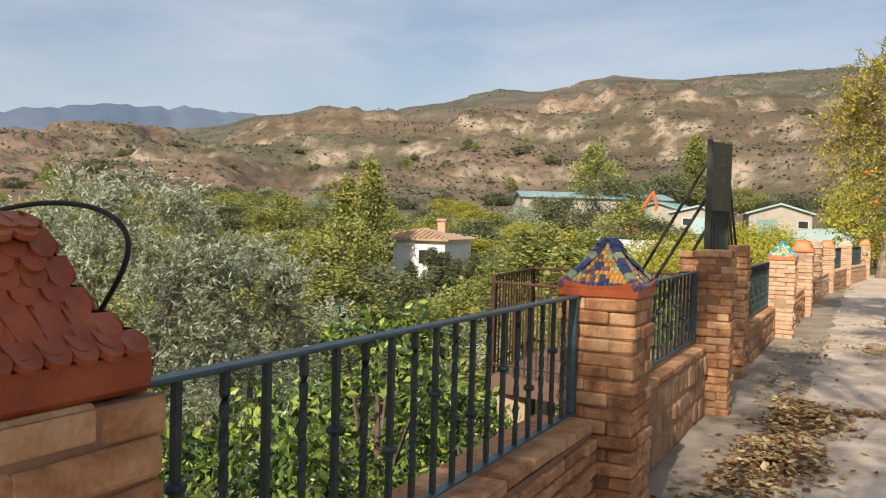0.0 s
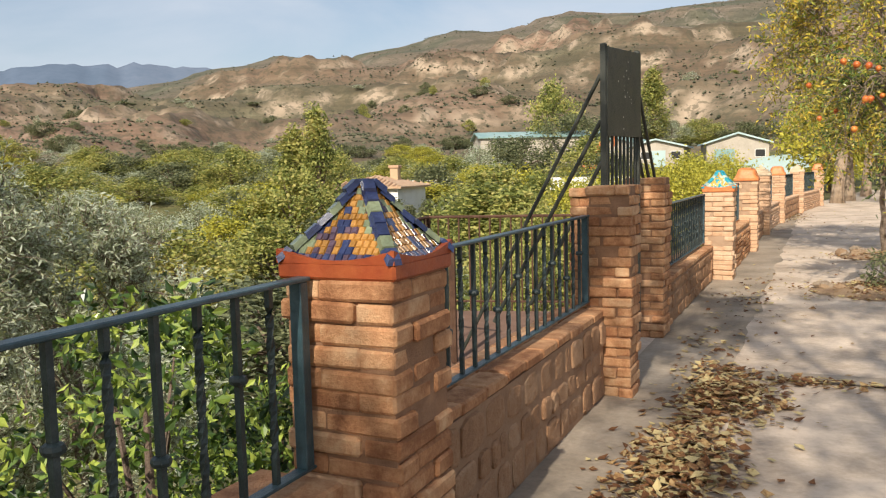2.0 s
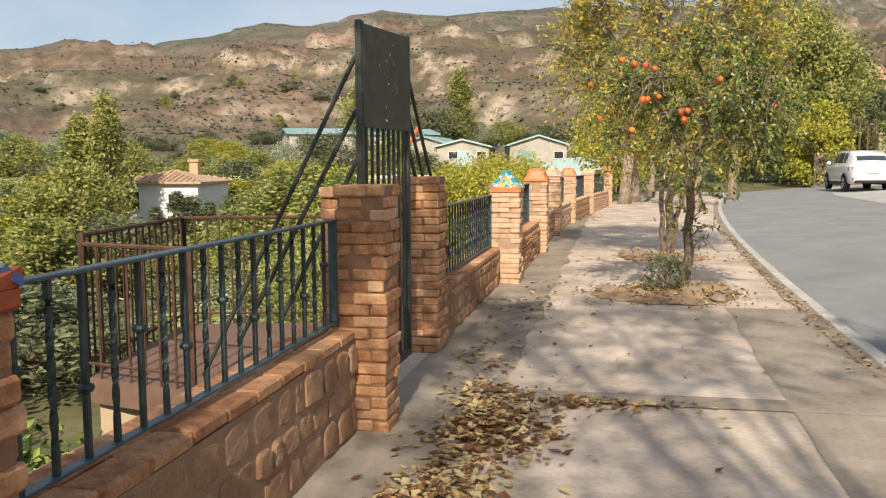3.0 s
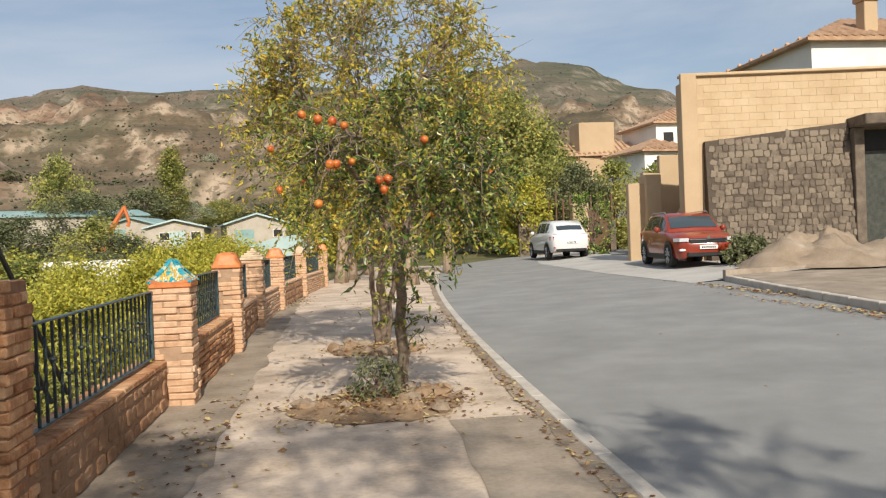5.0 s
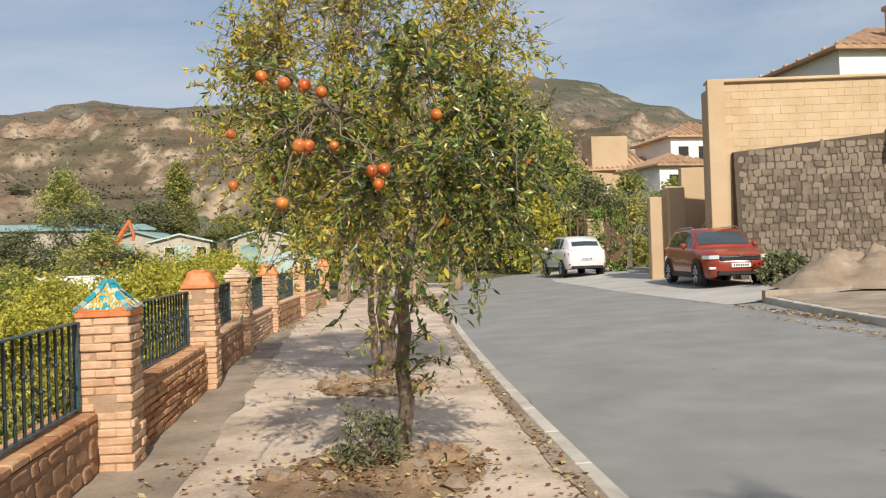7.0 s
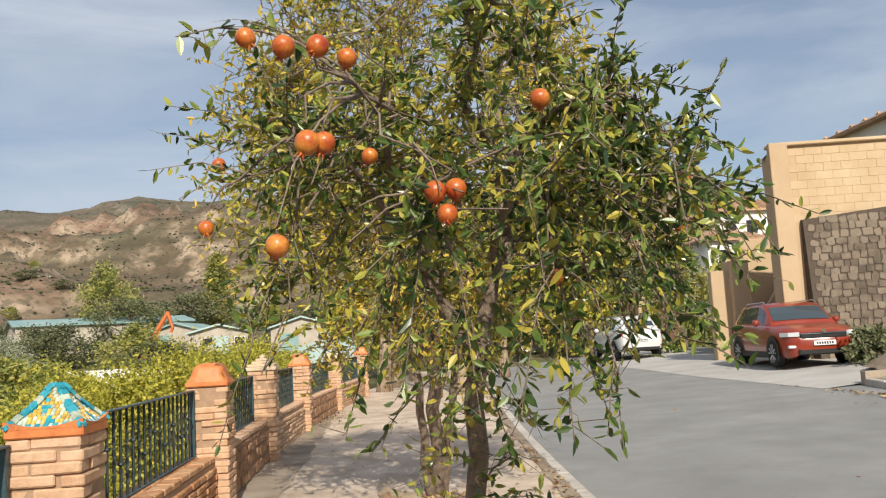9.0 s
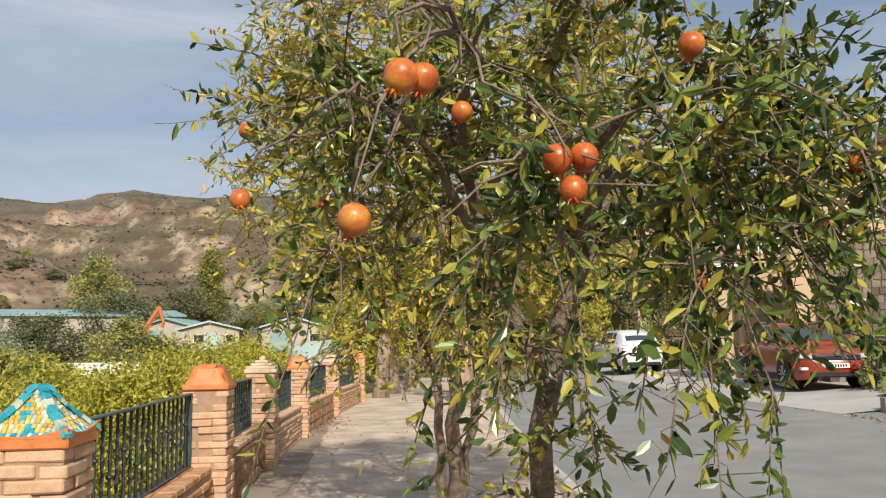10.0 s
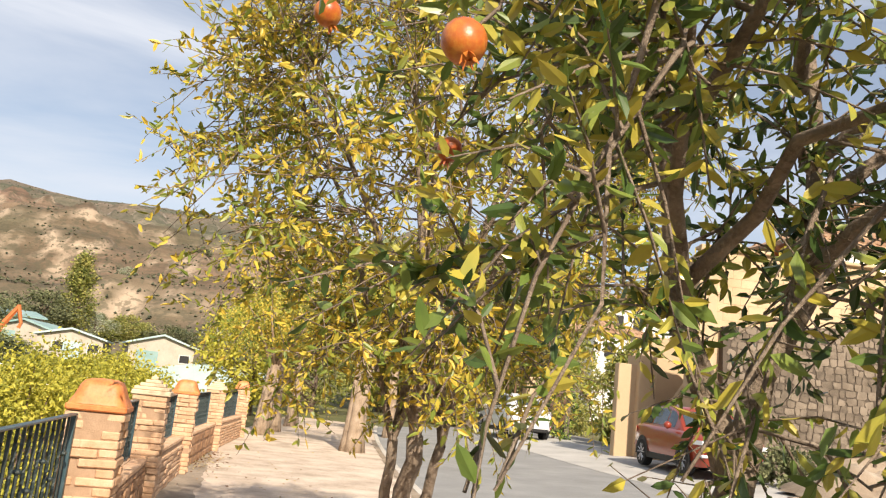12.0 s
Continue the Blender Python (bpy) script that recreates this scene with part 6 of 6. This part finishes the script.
part("kerb_return", Shape().prism([(9.64, 23.5), (25, 26.5), (25, 26.66), (9.64, 23.66)], 0.0, 0.40, "z"), CONCRETE_DARK, kb)
pv = [(7.86, 8.0), (8.16, 12.5), (8.61, 16.2), (9.16, 20.0), (9.8, 23.5), (25, 26.5), (25, 8.0)]
part("pavement_far", Shape().add([(x, y, road_z(min(x, 14)) + 0.135) for x, y in pv], [tuple(range(7))]), CONCRETE_DARK, kb)
apron = Shape()
for y0, y1 in zip(np.arange(23.7, 52, 1.0), np.arange(24.7, 53, 1.0)):
    for a, b in ((0.0, 0.5), (0.5, 1.0), (1.0, 1.5), (1.5, 2.2), (2.2, 2.8), (2.8, 14.0 if y0 < 31 else 3.4)):
        q = []
        for y, u in ((y0, a), (y0, b), (y1, b), (y1, a)):
            xl = float(np.interp(y, (23.7, 30, 40, 52), (8.9, 8.8, 9.2, 11.8)))
            q.append((xl + u, float(y), road_z(xl) + 0.006 + 0.075 * min(u, 2.8)))
        apron.add(q, [(0, 1, 2, 3)])
tagged(part("apron", apron, APRON), "pale concrete parking strip", "pavement", kind="structure")


def heap(cx, cy, base, rx, ry, h):
    s = Shape()
    n, m = 18, 40
    for i in range(n + 1):
        u = i / n
        for j in range(m):
            a = 2 * math.pi * j / m
            k = 1 + 0.3 * grain(math.cos(a) * 1.6, math.sin(a) * 1.6, 1.0, 4, 2.0)
            z = h * (0.86 * (1 - u ** 1.5) + 0.1 * (1 - u)) + 0.42 * h * (1 - u) ** 0.4 * grain(math.cos(a) * u * 4 + cx, math.sin(a) * u * 4, 1.0, 6, 4.0) - 0.06
            s.v.append((cx + rx * u * k * math.cos(a), cy + ry * u * k * math.sin(a), base + z))
    s.f = [(i * m + j, (i + 1) * m + j, (i + 1) * m + (j + 1) % m, i * m + (j + 1) % m) for i in range(n) for j in range(m)]
    return s


sand = thing("sand_heap", "heap of builder's sand and rubble on the pavement", "sand heap")
part("mound", heap(13.1, 25.2, 0.40, 2.4, 1.8, 0.86), SAND, sand, smooth=True)
part("low_mound", heap(15.4, 25.1, 0.40, 2.2, 1.7, 0.60), SAND, sand, smooth=True)
foliage("roadside_bush", "small dark green bush beside the sand heap", (11.9, 26.9, 0.3), 0.6, 0.85, DARK_LEAF, 231, 2200, 0.12, 40, "bush", False, 0.4)


# ---- cars ----
def loft(stations, s=None):
    """Sections (same number of points each) joined along the length."""
    s = s or Shape()
    n, k = len(stations[0]), len(s.v)
    for st in stations:
        s.v += st
    for i in range(len(stations) - 1):
        for j in range(n - 1):
            s.f.append((k + i * n + j, k + i * n + j + 1, k + (i + 1) * n + j + 1, k + (i + 1) * n + j))
    s.f.append(tuple(k + j for j in range(n))[::-1])
    s.f.append(tuple(k + (len(stations) - 1) * n + j for j in range(n)))
    return s


RUBBER = material("rubber", [(0.012, 0.012, 0.012), (0.025, 0.025, 0.025)], 10, 80, 0.8, 0.2)
TRIM = material("black_trim", [(0.015, 0.015, 0.016), (0.03, 0.03, 0.03)], 10, 80, 0.55, 0.1)
ALLOY = material("alloy", [(0.35, 0.35, 0.36), (0.55, 0.55, 0.56)], 10, 60, 0.3, 0.0, metal=0.8)
CHROME = material("chrome", [(0.6, 0.6, 0.6), (0.7, 0.7, 0.7)], 10, 60, 0.12, 0.0, metal=1.0)
GLASS = glass_material("car_glass", (0.045, 0.06, 0.072))
LAMP = glass_material("lamp_glass", (0.62, 0.64, 0.66), 0.1)
TAIL = glass_material("tail_glass", (0.42, 0.015, 0.02), 0.15)
PLATE = material("number_plate", [(0.72, 0.72, 0.70), (0.78, 0.78, 0.76)], 10, 60, 0.5, 0.0)


def car_paint(name, c):
    m = material(name, [tuple(v * 0.92 for v in c), c], 2, 30, 0.28, 0.0, spec=0.5)
    m.node_tree.nodes["Principled BSDF"].inputs["Coat Weight"].default_value = 0.6
    m.node_tree.nodes["Principled BSDF"].inputs["Coat Roughness"].default_value = 0.06
    return m


def suv(name, label, at, turn, paint, length=4.44, width=1.855, height=1.635):
    """A five-door car; its nose points to -y."""
    t = thing(name, label, "car", at, "parked cars", turn=turn)
    L, W, H = length / 2, width / 2, height
    kz = height / 1.635

    def section(y, w, lo, belt, crown):
        h = [(-w * 0.90, lo), (-w * 0.985, lo + 0.14), (-w, lo + 0.32), (-w * 0.985, belt - 0.10), (-w * 0.93, belt), (-w * 0.55, belt + crown), (0, belt + crown * 1.15)]
        return [(x, y, z * kz) for x, z in h] + [(-x, y, z * kz) for x, z in h[-2::-1]]

    st = [(-L, 0.62, 0.36, 0.70, 0.02), (-L + 0.10, 0.80, 0.26, 0.80, 0.03), (-L + 0.32, 0.93, 0.24, 0.90, 0.04), (-L + 0.75, 0.98, 0.24, 0.97, 0.05), (-L + 1.15, 1.0, 0.25, 1.02, 0.05), (-0.3, 1.0, 0.26, 1.05, 0.02),
          (0.6, 1.0, 0.26, 1.07, 0.02), (1.4, 0.99, 0.27, 1.09, 0.02), (L - 0.30, 0.95, 0.30, 1.08, 0.02), (L - 0.08, 0.88, 0.36, 1.02, 0.01), (L, 0.80, 0.42, 0.90, 0.01)]
    part("body", loft([section(y, W * w, lo, b, c) for y, w, lo, b, c in st]), paint, t, smooth=True)
    # cabin
    cab = [(-L + 1.12, 0.90, 1.02, 0.86, 1.04), (-L + 1.45, 0.91, 1.03, 0.80, 1.30), (-L + 1.80, 0.92, 1.04, 0.74, 1.54), (-0.05, 0.925, 1.05, 0.72, 1.615), (0.75, 0.92, 1.06, 0.71, 1.62), (1.45, 0.91, 1.07, 0.69, 1.57), (1.85, 0.88, 1.07, 0.66, 1.42), (L - 0.12, 0.84, 1.05, 0.70, 1.10)]
    part("cabin", loft([[(-W * a, y, zb * kz), (-W * (a * 0.35 + b * 0.65), y, (zb * 0.3 + zt * 0.7) * kz), (-W * b, y, zt * kz), (0, y, (zt + 0.02) * kz), (W * b, y, zt * kz), (W * (a * 0.35 + b * 0.65), y, (zb * 0.3 + zt * 0.7) * kz), (W * a, y, zb * kz)] for y, a, zb, b, zt in cab]), paint, t, smooth=True)

    def cab_at(y):
        ys = [c[0] for c in cab]
        return [float(np.interp(y, ys, [c[i] for c in cab])) for i in range(1, 5)]

    # side glass
    for sg in (-1, 1):
        for y0, y1 in ((-L + 1.62, -0.12), (-0.04, 0.82), (0.90, 1.60)):
            pts = []
            for y in (y0, (y0 + y1) / 2, y1):
                a, zb, b, zt = cab_at(y)
                for u in (0.12, 0.5, 0.86):
                    a2 = a + (b * 0.65 + a * 0.35 - a) * min(1, u / 0.7) + (b - (a * 0.35 + b * 0.65)) * max(0, (u - 0.7) / 0.3)
                    pts.append((sg * (W * a2 + 0.006), y, (zb + (zt - zb) * u) * kz))
            part("side_window", Shape().add(pts, [(0, 1, 4, 3), (1, 2, 5, 4), (3, 4, 7, 6), (4, 5, 8, 7)]), GLASS, t)
    for nm, (y0, y1) in (("windscreen", (-L + 1.20, -L + 1.76)), ("rear_window", (L - 0.22, 1.88))):
        pts = []
        for u in (0.08, 0.5, 0.94):
            y = y0 + (y1 - y0) * u
            a, zb, b, zt = cab_at(y)
            off = -0.012 if nm == "windscreen" else 0.012
            for k in (-0.92, -0.5, 0, 0.5, 0.92):
                pts.append((k * W * b, y + off, (zt + 0.02 * (1 - abs(k)) + 0.012) * kz))
        part(nm, Shape().add(pts, [(i * 5 + j, i * 5 + j + 1, i * 5 + j + 6, i * 5 + j + 5) for i in range(2) for j in range(4)]), GLASS, t)
    for sg in (-1, 1):
        part("roof_rail", Shape().tube([(sg * W * 0.70, -0.35, 1.60 * kz), (sg * W * 0.70, -0.2, 1.655 * kz), (sg * W * 0.69, 1.1, 1.65 * kz), (sg * W * 0.68, 1.3, 1.58 * kz)], 0.016, 6), ALLOY, t)
        part("mirror", Shape().lathe([(0.02, -0.09), (0.09, -0.05), (0.10, 0.03), (0.05, 0.09)], 10, (sg * (W + 0.10), -L + 1.62, 1.12 * kz)), paint, t, smooth=True)
        part("sill", Shape().box(sg * W * 0.94 - 0.05, -1.0, 0.24, sg * W * 0.94 + 0.05, 1.0, 0.40, 0.02), TRIM, t)
    # wheels
    for y in (-L + 0.88, L - 0.92):
        for sg in (-1, 1):
            x = sg * (W - 0.10)
            part("wheel_arch", Shape().add([(sg * (W + 0.004), y + r * math.cos(a), 0.36 + r * math.sin(a)) for a in np.linspace(-0.15, math.pi + 0.15, 17) for r in (0.02, 0.43)], [(2 * i, 2 * i + 1, 2 * i + 3, 2 * i + 2) for i in range(16)]), TRIM, t)
            wh = part("wheel", Shape().lathe([(0.25, -0.11), (0.33, -0.11), (0.345, -0.07), (0.345, 0.07), (0.33, 0.11), (0.25, 0.11)], 28), RUBBER, t, at=pose(x, y, 0.345, 0, 90 * sg, 0))
            rim = Shape().lathe([(0.245, 0.06), (0.25, 0.114), (0.225, 0.114), (0.21, 0.085), (0.0, 0.085)], 24)
            part("rim", rim, TRIM, wh)
            sp = Shape()
            for q in range(5):
                a = q * 2 * math.pi / 5
                c, s = math.cos(a), math.sin(a)
                for d in (-0.05, 0.05):
                    sp.tube([(0.03 * c, 0.03 * s, 0.10), (0.225 * c - d * s * 1.2, 0.225 * s + d * c * 1.2, 0.112)], 0.019, 4)
            part("spokes", sp, ALLOY, wh)
    # nose
    part("grille", Shape().box(-0.56, -L - 0.02, 0.67, 0.56, -L + 0.08, 0.83, 0.04), TRIM, t)
    part("grille_bar", Shape().tube([(-0.54, -L + 0.0, 0.81), (0, -L - 0.035, 0.80), (0.54, -L + 0.0, 0.81)], 0.014, 6), CHROME, t)
    part("badge", Shape().lathe([(0.05, -0.006), (0.05, 0.006)], 16), CHROME, t, at=pose(0, -L - 0.04, 0.86, 90, 0, 0))
    part("lower_grille", Shape().box(-0.62, -L - 0.005, 0.30, 0.62, -L + 0.10, 0.45, 0.03), TRIM, t)
    for sg in (-1, 1):
        part("headlight", Shape().prism([(sg * 0.56, -L + 0.03), (sg * 0.60, -L - 0.0), (sg * 0.80, -L + 0.12), (sg * 0.90, -L + 0.40), (sg * 0.80, -L + 0.30)][::sg], 0.75, 0.85, "z"), LAMP, t)
        part("fog_lamp", Shape().box(sg * 0.72 - 0.10, -L + 0.05, 0.47, sg * 0.72 + 0.10, -L + 0.16, 0.54, 0.015), LAMP, t)
        part("tail_light", Shape().prism([(sg * 0.50, L - 0.02), (sg * 0.80, L - 0.06), (sg * 0.90, L - 0.40), (sg * 0.80, L - 0.22)][::-sg], 0.86, 1.02, "z"), TAIL, t)
        part("reflector", Shape().box(sg * 0.68 - 0.12, L - 0.10, 0.50, sg * 0.68 + 0.12, L - 0.02, 0.56, 0.01), TAIL, t)
    part("rear_trim", Shape().box(-0.70, L - 0.10, 0.34, 0.70, L + 0.02, 0.48, 0.03), TRIM, t)
    for y, s in ((-L - 0.028, -1), (L + 0.01, 1)):
        pl = part("number_plate", Shape().box(-0.26, min(y, y + 0.02 * s), 0.52 if s < 0 else 0.70, 0.26, max(y, y + 0.02 * s), 0.63 if s < 0 else 0.81, 0.004), PLATE, t)
        for i in range(7):
            part("mark", Shape().box(-0.20 + 0.06 * i, y + 0.021 * s - 0.003, (0.545 if s < 0 else 0.725), -0.165 + 0.06 * i, y + 0.021 * s + 0.003, (0.605 if s < 0 else 0.785)), TRIM, pl)
    return t


suv("red_car", "shiny red five-door car parked nose towards the road", (11.38, 29.8, 0.285), -6, car_paint("red_paint", (0.26, 0.034, 0.013)))
suv("white_car", "white five-door car parked tail towards the road", (10.95, 43.3, 0.235), 180, car_paint("white_paint", (0.72, 0.72, 0.72)), 4.70, 1.86, 1.76)
suv("small_white_car", "older white car parked further up the road", (13.3, 64.5, 0.31), 176, car_paint("old_white_paint", (0.66, 0.66, 0.64)), 3.9, 1.66, 1.45)


# ---- pits, leaves and small things ----
def pit(cx, cy, rx, ry, seed):
    t = thing("tree_pit", "earth pit with lumps of soil, dry leaves and stones", "tree pit", (cx, cy, 0), "tree pits")
    q = random.Random(seed)
    s = Shape()
    n, m = 7, 28
    for i in range(n + 1):
        u = i / n
        for j in range(m):
            a = 2 * math.pi * j / m
            k = 1 + 0.22 * grain(math.cos(a) * 1.5, math.sin(a) * 1.5, 1.4, 4, seed)
            s.v.append((rx * u * k * math.cos(a), ry * u * k * math.sin(a), 0.008 + 0.045 * max(0, 1 - u) ** 0.5 + 0.03 * max(0, grain(math.cos(a) * u * 3, math.sin(a) * u * 3, 1.0, 4, seed)) * (1 - u)))
    s.f = [(i * m + j, (i + 1) * m + j, (i + 1) * m + (j + 1) % m, i * m + (j + 1) % m) for i in range(n) for j in range(m)]
    part("soil", s, EARTH, t, smooth=True)
    for i in range(34):
        a = q.uniform(0, 6.28)
        u = q.uniform(0.35, 0.95)
        r = q.uniform(0.03, 0.11)
        o = Shape().lathe([(r * 0.3, -r * 0.4), (r * 0.9, -r * 0.25), (r, r * 0.1), (r * 0.7, r * 0.5), (r * 0.2, r * 0.65)], 9)
        o.v = [(x + 0.5 * r * grain(x * 25 + i, y * 25, 1, 3), y + 0.5 * r * grain(y * 25, z * 25 + i, 1, 3), z * (1 + 0.5 * grain(x * 22, y * 22 + i, 1, 3))) for x, y, z in o.v]
        part("clod", o, SAND if i % 2 else EARTH, t, at=pose(rx * u * math.cos(a), ry * u * math.sin(a), r * 0.35, q.uniform(-20, 20), q.uniform(-20, 20), q.uniform(0, 360)))
    return t


pit(0.84, 12.1, 0.74, 0.68, 1)
pit(1.0, 15.75, 0.62, 0.66, 2)
foliage("sprout", "green shoots at the foot of the pomegranate", (0.80, 12.15, 0.03), 0.26, 0.38, DARK_LEAF, 301, 700, 0.055, 40, "shoots", False, 0.3, 0.4)


def fallen(name, label, spots, seed, size=0.06, flat=0.35):
    """Dry curled leaves on the ground. spots: x, y, half widths, number, pile height."""
    g = np.random.default_rng(seed)
    V, F = [], []
    for cx, cy, rx, ry, n, h in spots:
        for i in range(n):
            a, b = g.normal(0, 0.5, 2)
            x, y = cx + rx * a, cy + ry * b
            lift = h * max(0.0, 1 - (a * a + b * b)) * g.random()
            L = size * g.uniform(0.5, 1.3)
            W = L * g.uniform(0.25, 0.42)
            m = pose(x, y, 0.012 + lift, g.normal(0, 40 * flat), g.normal(0, 40 * flat), g.uniform(0, 360))
            k = len(V)
            c1, c2 = g.uniform(0.0, 0.35) * W, g.uniform(-0.1, 0.4) * L
            V += [tuple(m @ Vector(p)) for p in ((-L / 2, 0, c2 * 0.3), (-L * 0.1, W, c1), (L / 2, 0, c2 * 0.5), (-L * 0.1, -W, c1), (0, 0, 0))]
            F += [(k, k + 4, k + 1), (k + 1, k + 4, k + 2), (k + 2, k + 4, k + 3), (k + 3, k + 4, k)]
    zmin = 0.009
    V = [(x, y, max(z, zmin) + (0.035 * (x - 3) - 0.09 if x > 2.45 else 0)) for x, y, z in V]
    return tagged(part(name, mesh_of(name, V, F, DRY_LEAF)), label, "leaves", kind="stuff")


fallen("leaf_pile", "heap of dry brown and straw-coloured leaves", [(-0.45, 5.9, 0.29, 0.75, 1150, 0.09), (-0.35, 7.15, 0.30, 0.50, 900, 0.09), (-0.6, 4.8, 0.25, 0.8, 380, 0.05), (0.1, 7.7, 0.6, 0.14, 170, 0.02), (-0.5, 7.8, 0.3, 0.3, 150, 0.03)], 1)
fallen("scattered_leaves", "dry leaves scattered over the pavement", [(0.3, 7.0, 1.3, 6.0, 60, 0.0), (-0.5, 10.5, 0.5, 4.0, 90, 0.0), (0.5, 13.0, 2.0, 5.0, 40, 0.0), (0.7, 20, 1.3, 8, 120, 0.0), (-0.62, 8.2, 0.25, 1.4, 130, 0.03), (-0.55, 11.5, 0.35, 1.6, 90, 0.01),
        (-0.55, 25.5, 0.4, 2.2, 420, 0.03), (0.84, 12.1, 0.80, 0.72, 1300, 0.07), (1.0, 15.75, 0.7, 0.68, 800, 0.07), (5.5, 14, 2.2, 9.0, 14, 0.0)], 2, 0.055)
fallen("gutter_leaves", "dry yellow leaves lying in the gutter", [(kerb_x(y) - 0.23, y, 0.11, 1.0, 42, 0.015) for y in range(9, 32)], 4, 0.05)
fallen("kerb_leaves", "dry leaves along the far kerb", [(8.1, 15, 0.22, 4.5, 520, 0.02), (8.8, 20.5, 0.22, 3.0, 320, 0.02)], 3, 0.08)
g = np.random.default_rng(4)
cable = [(-1.12, 1.17, 1.19), (-1.05, 1.17, 1.28), (-0.995, 1.17, 1.345), (-0.98, 1.17, 1.40), (-1.03, 1.17, 1.44), (-1.13, 1.16, 1.452), (-1.25, 1.15, 1.44), (-1.42, 1.08, 1.38), (-1.8, 0.85, 1.15), (-2.3, 0.6, 0.6)]
curve = bpy.data.curves.new("cable", "CURVE")
curve.dimensions, curve.bevel_depth, curve.bevel_resolution = "3D", 0.0042, 2
sp = curve.splines.new("NURBS")
sp.points.add(len(cable) - 1)
for p, c in zip(sp.points, cable):
    p.co = (*c, 1)
sp.use_endpoint_u, sp.order_u = True, 4
curve.materials.append(TRIM)
tagged(new("cable", curve), "loose loop of black cable behind the pillar cap", "cable")
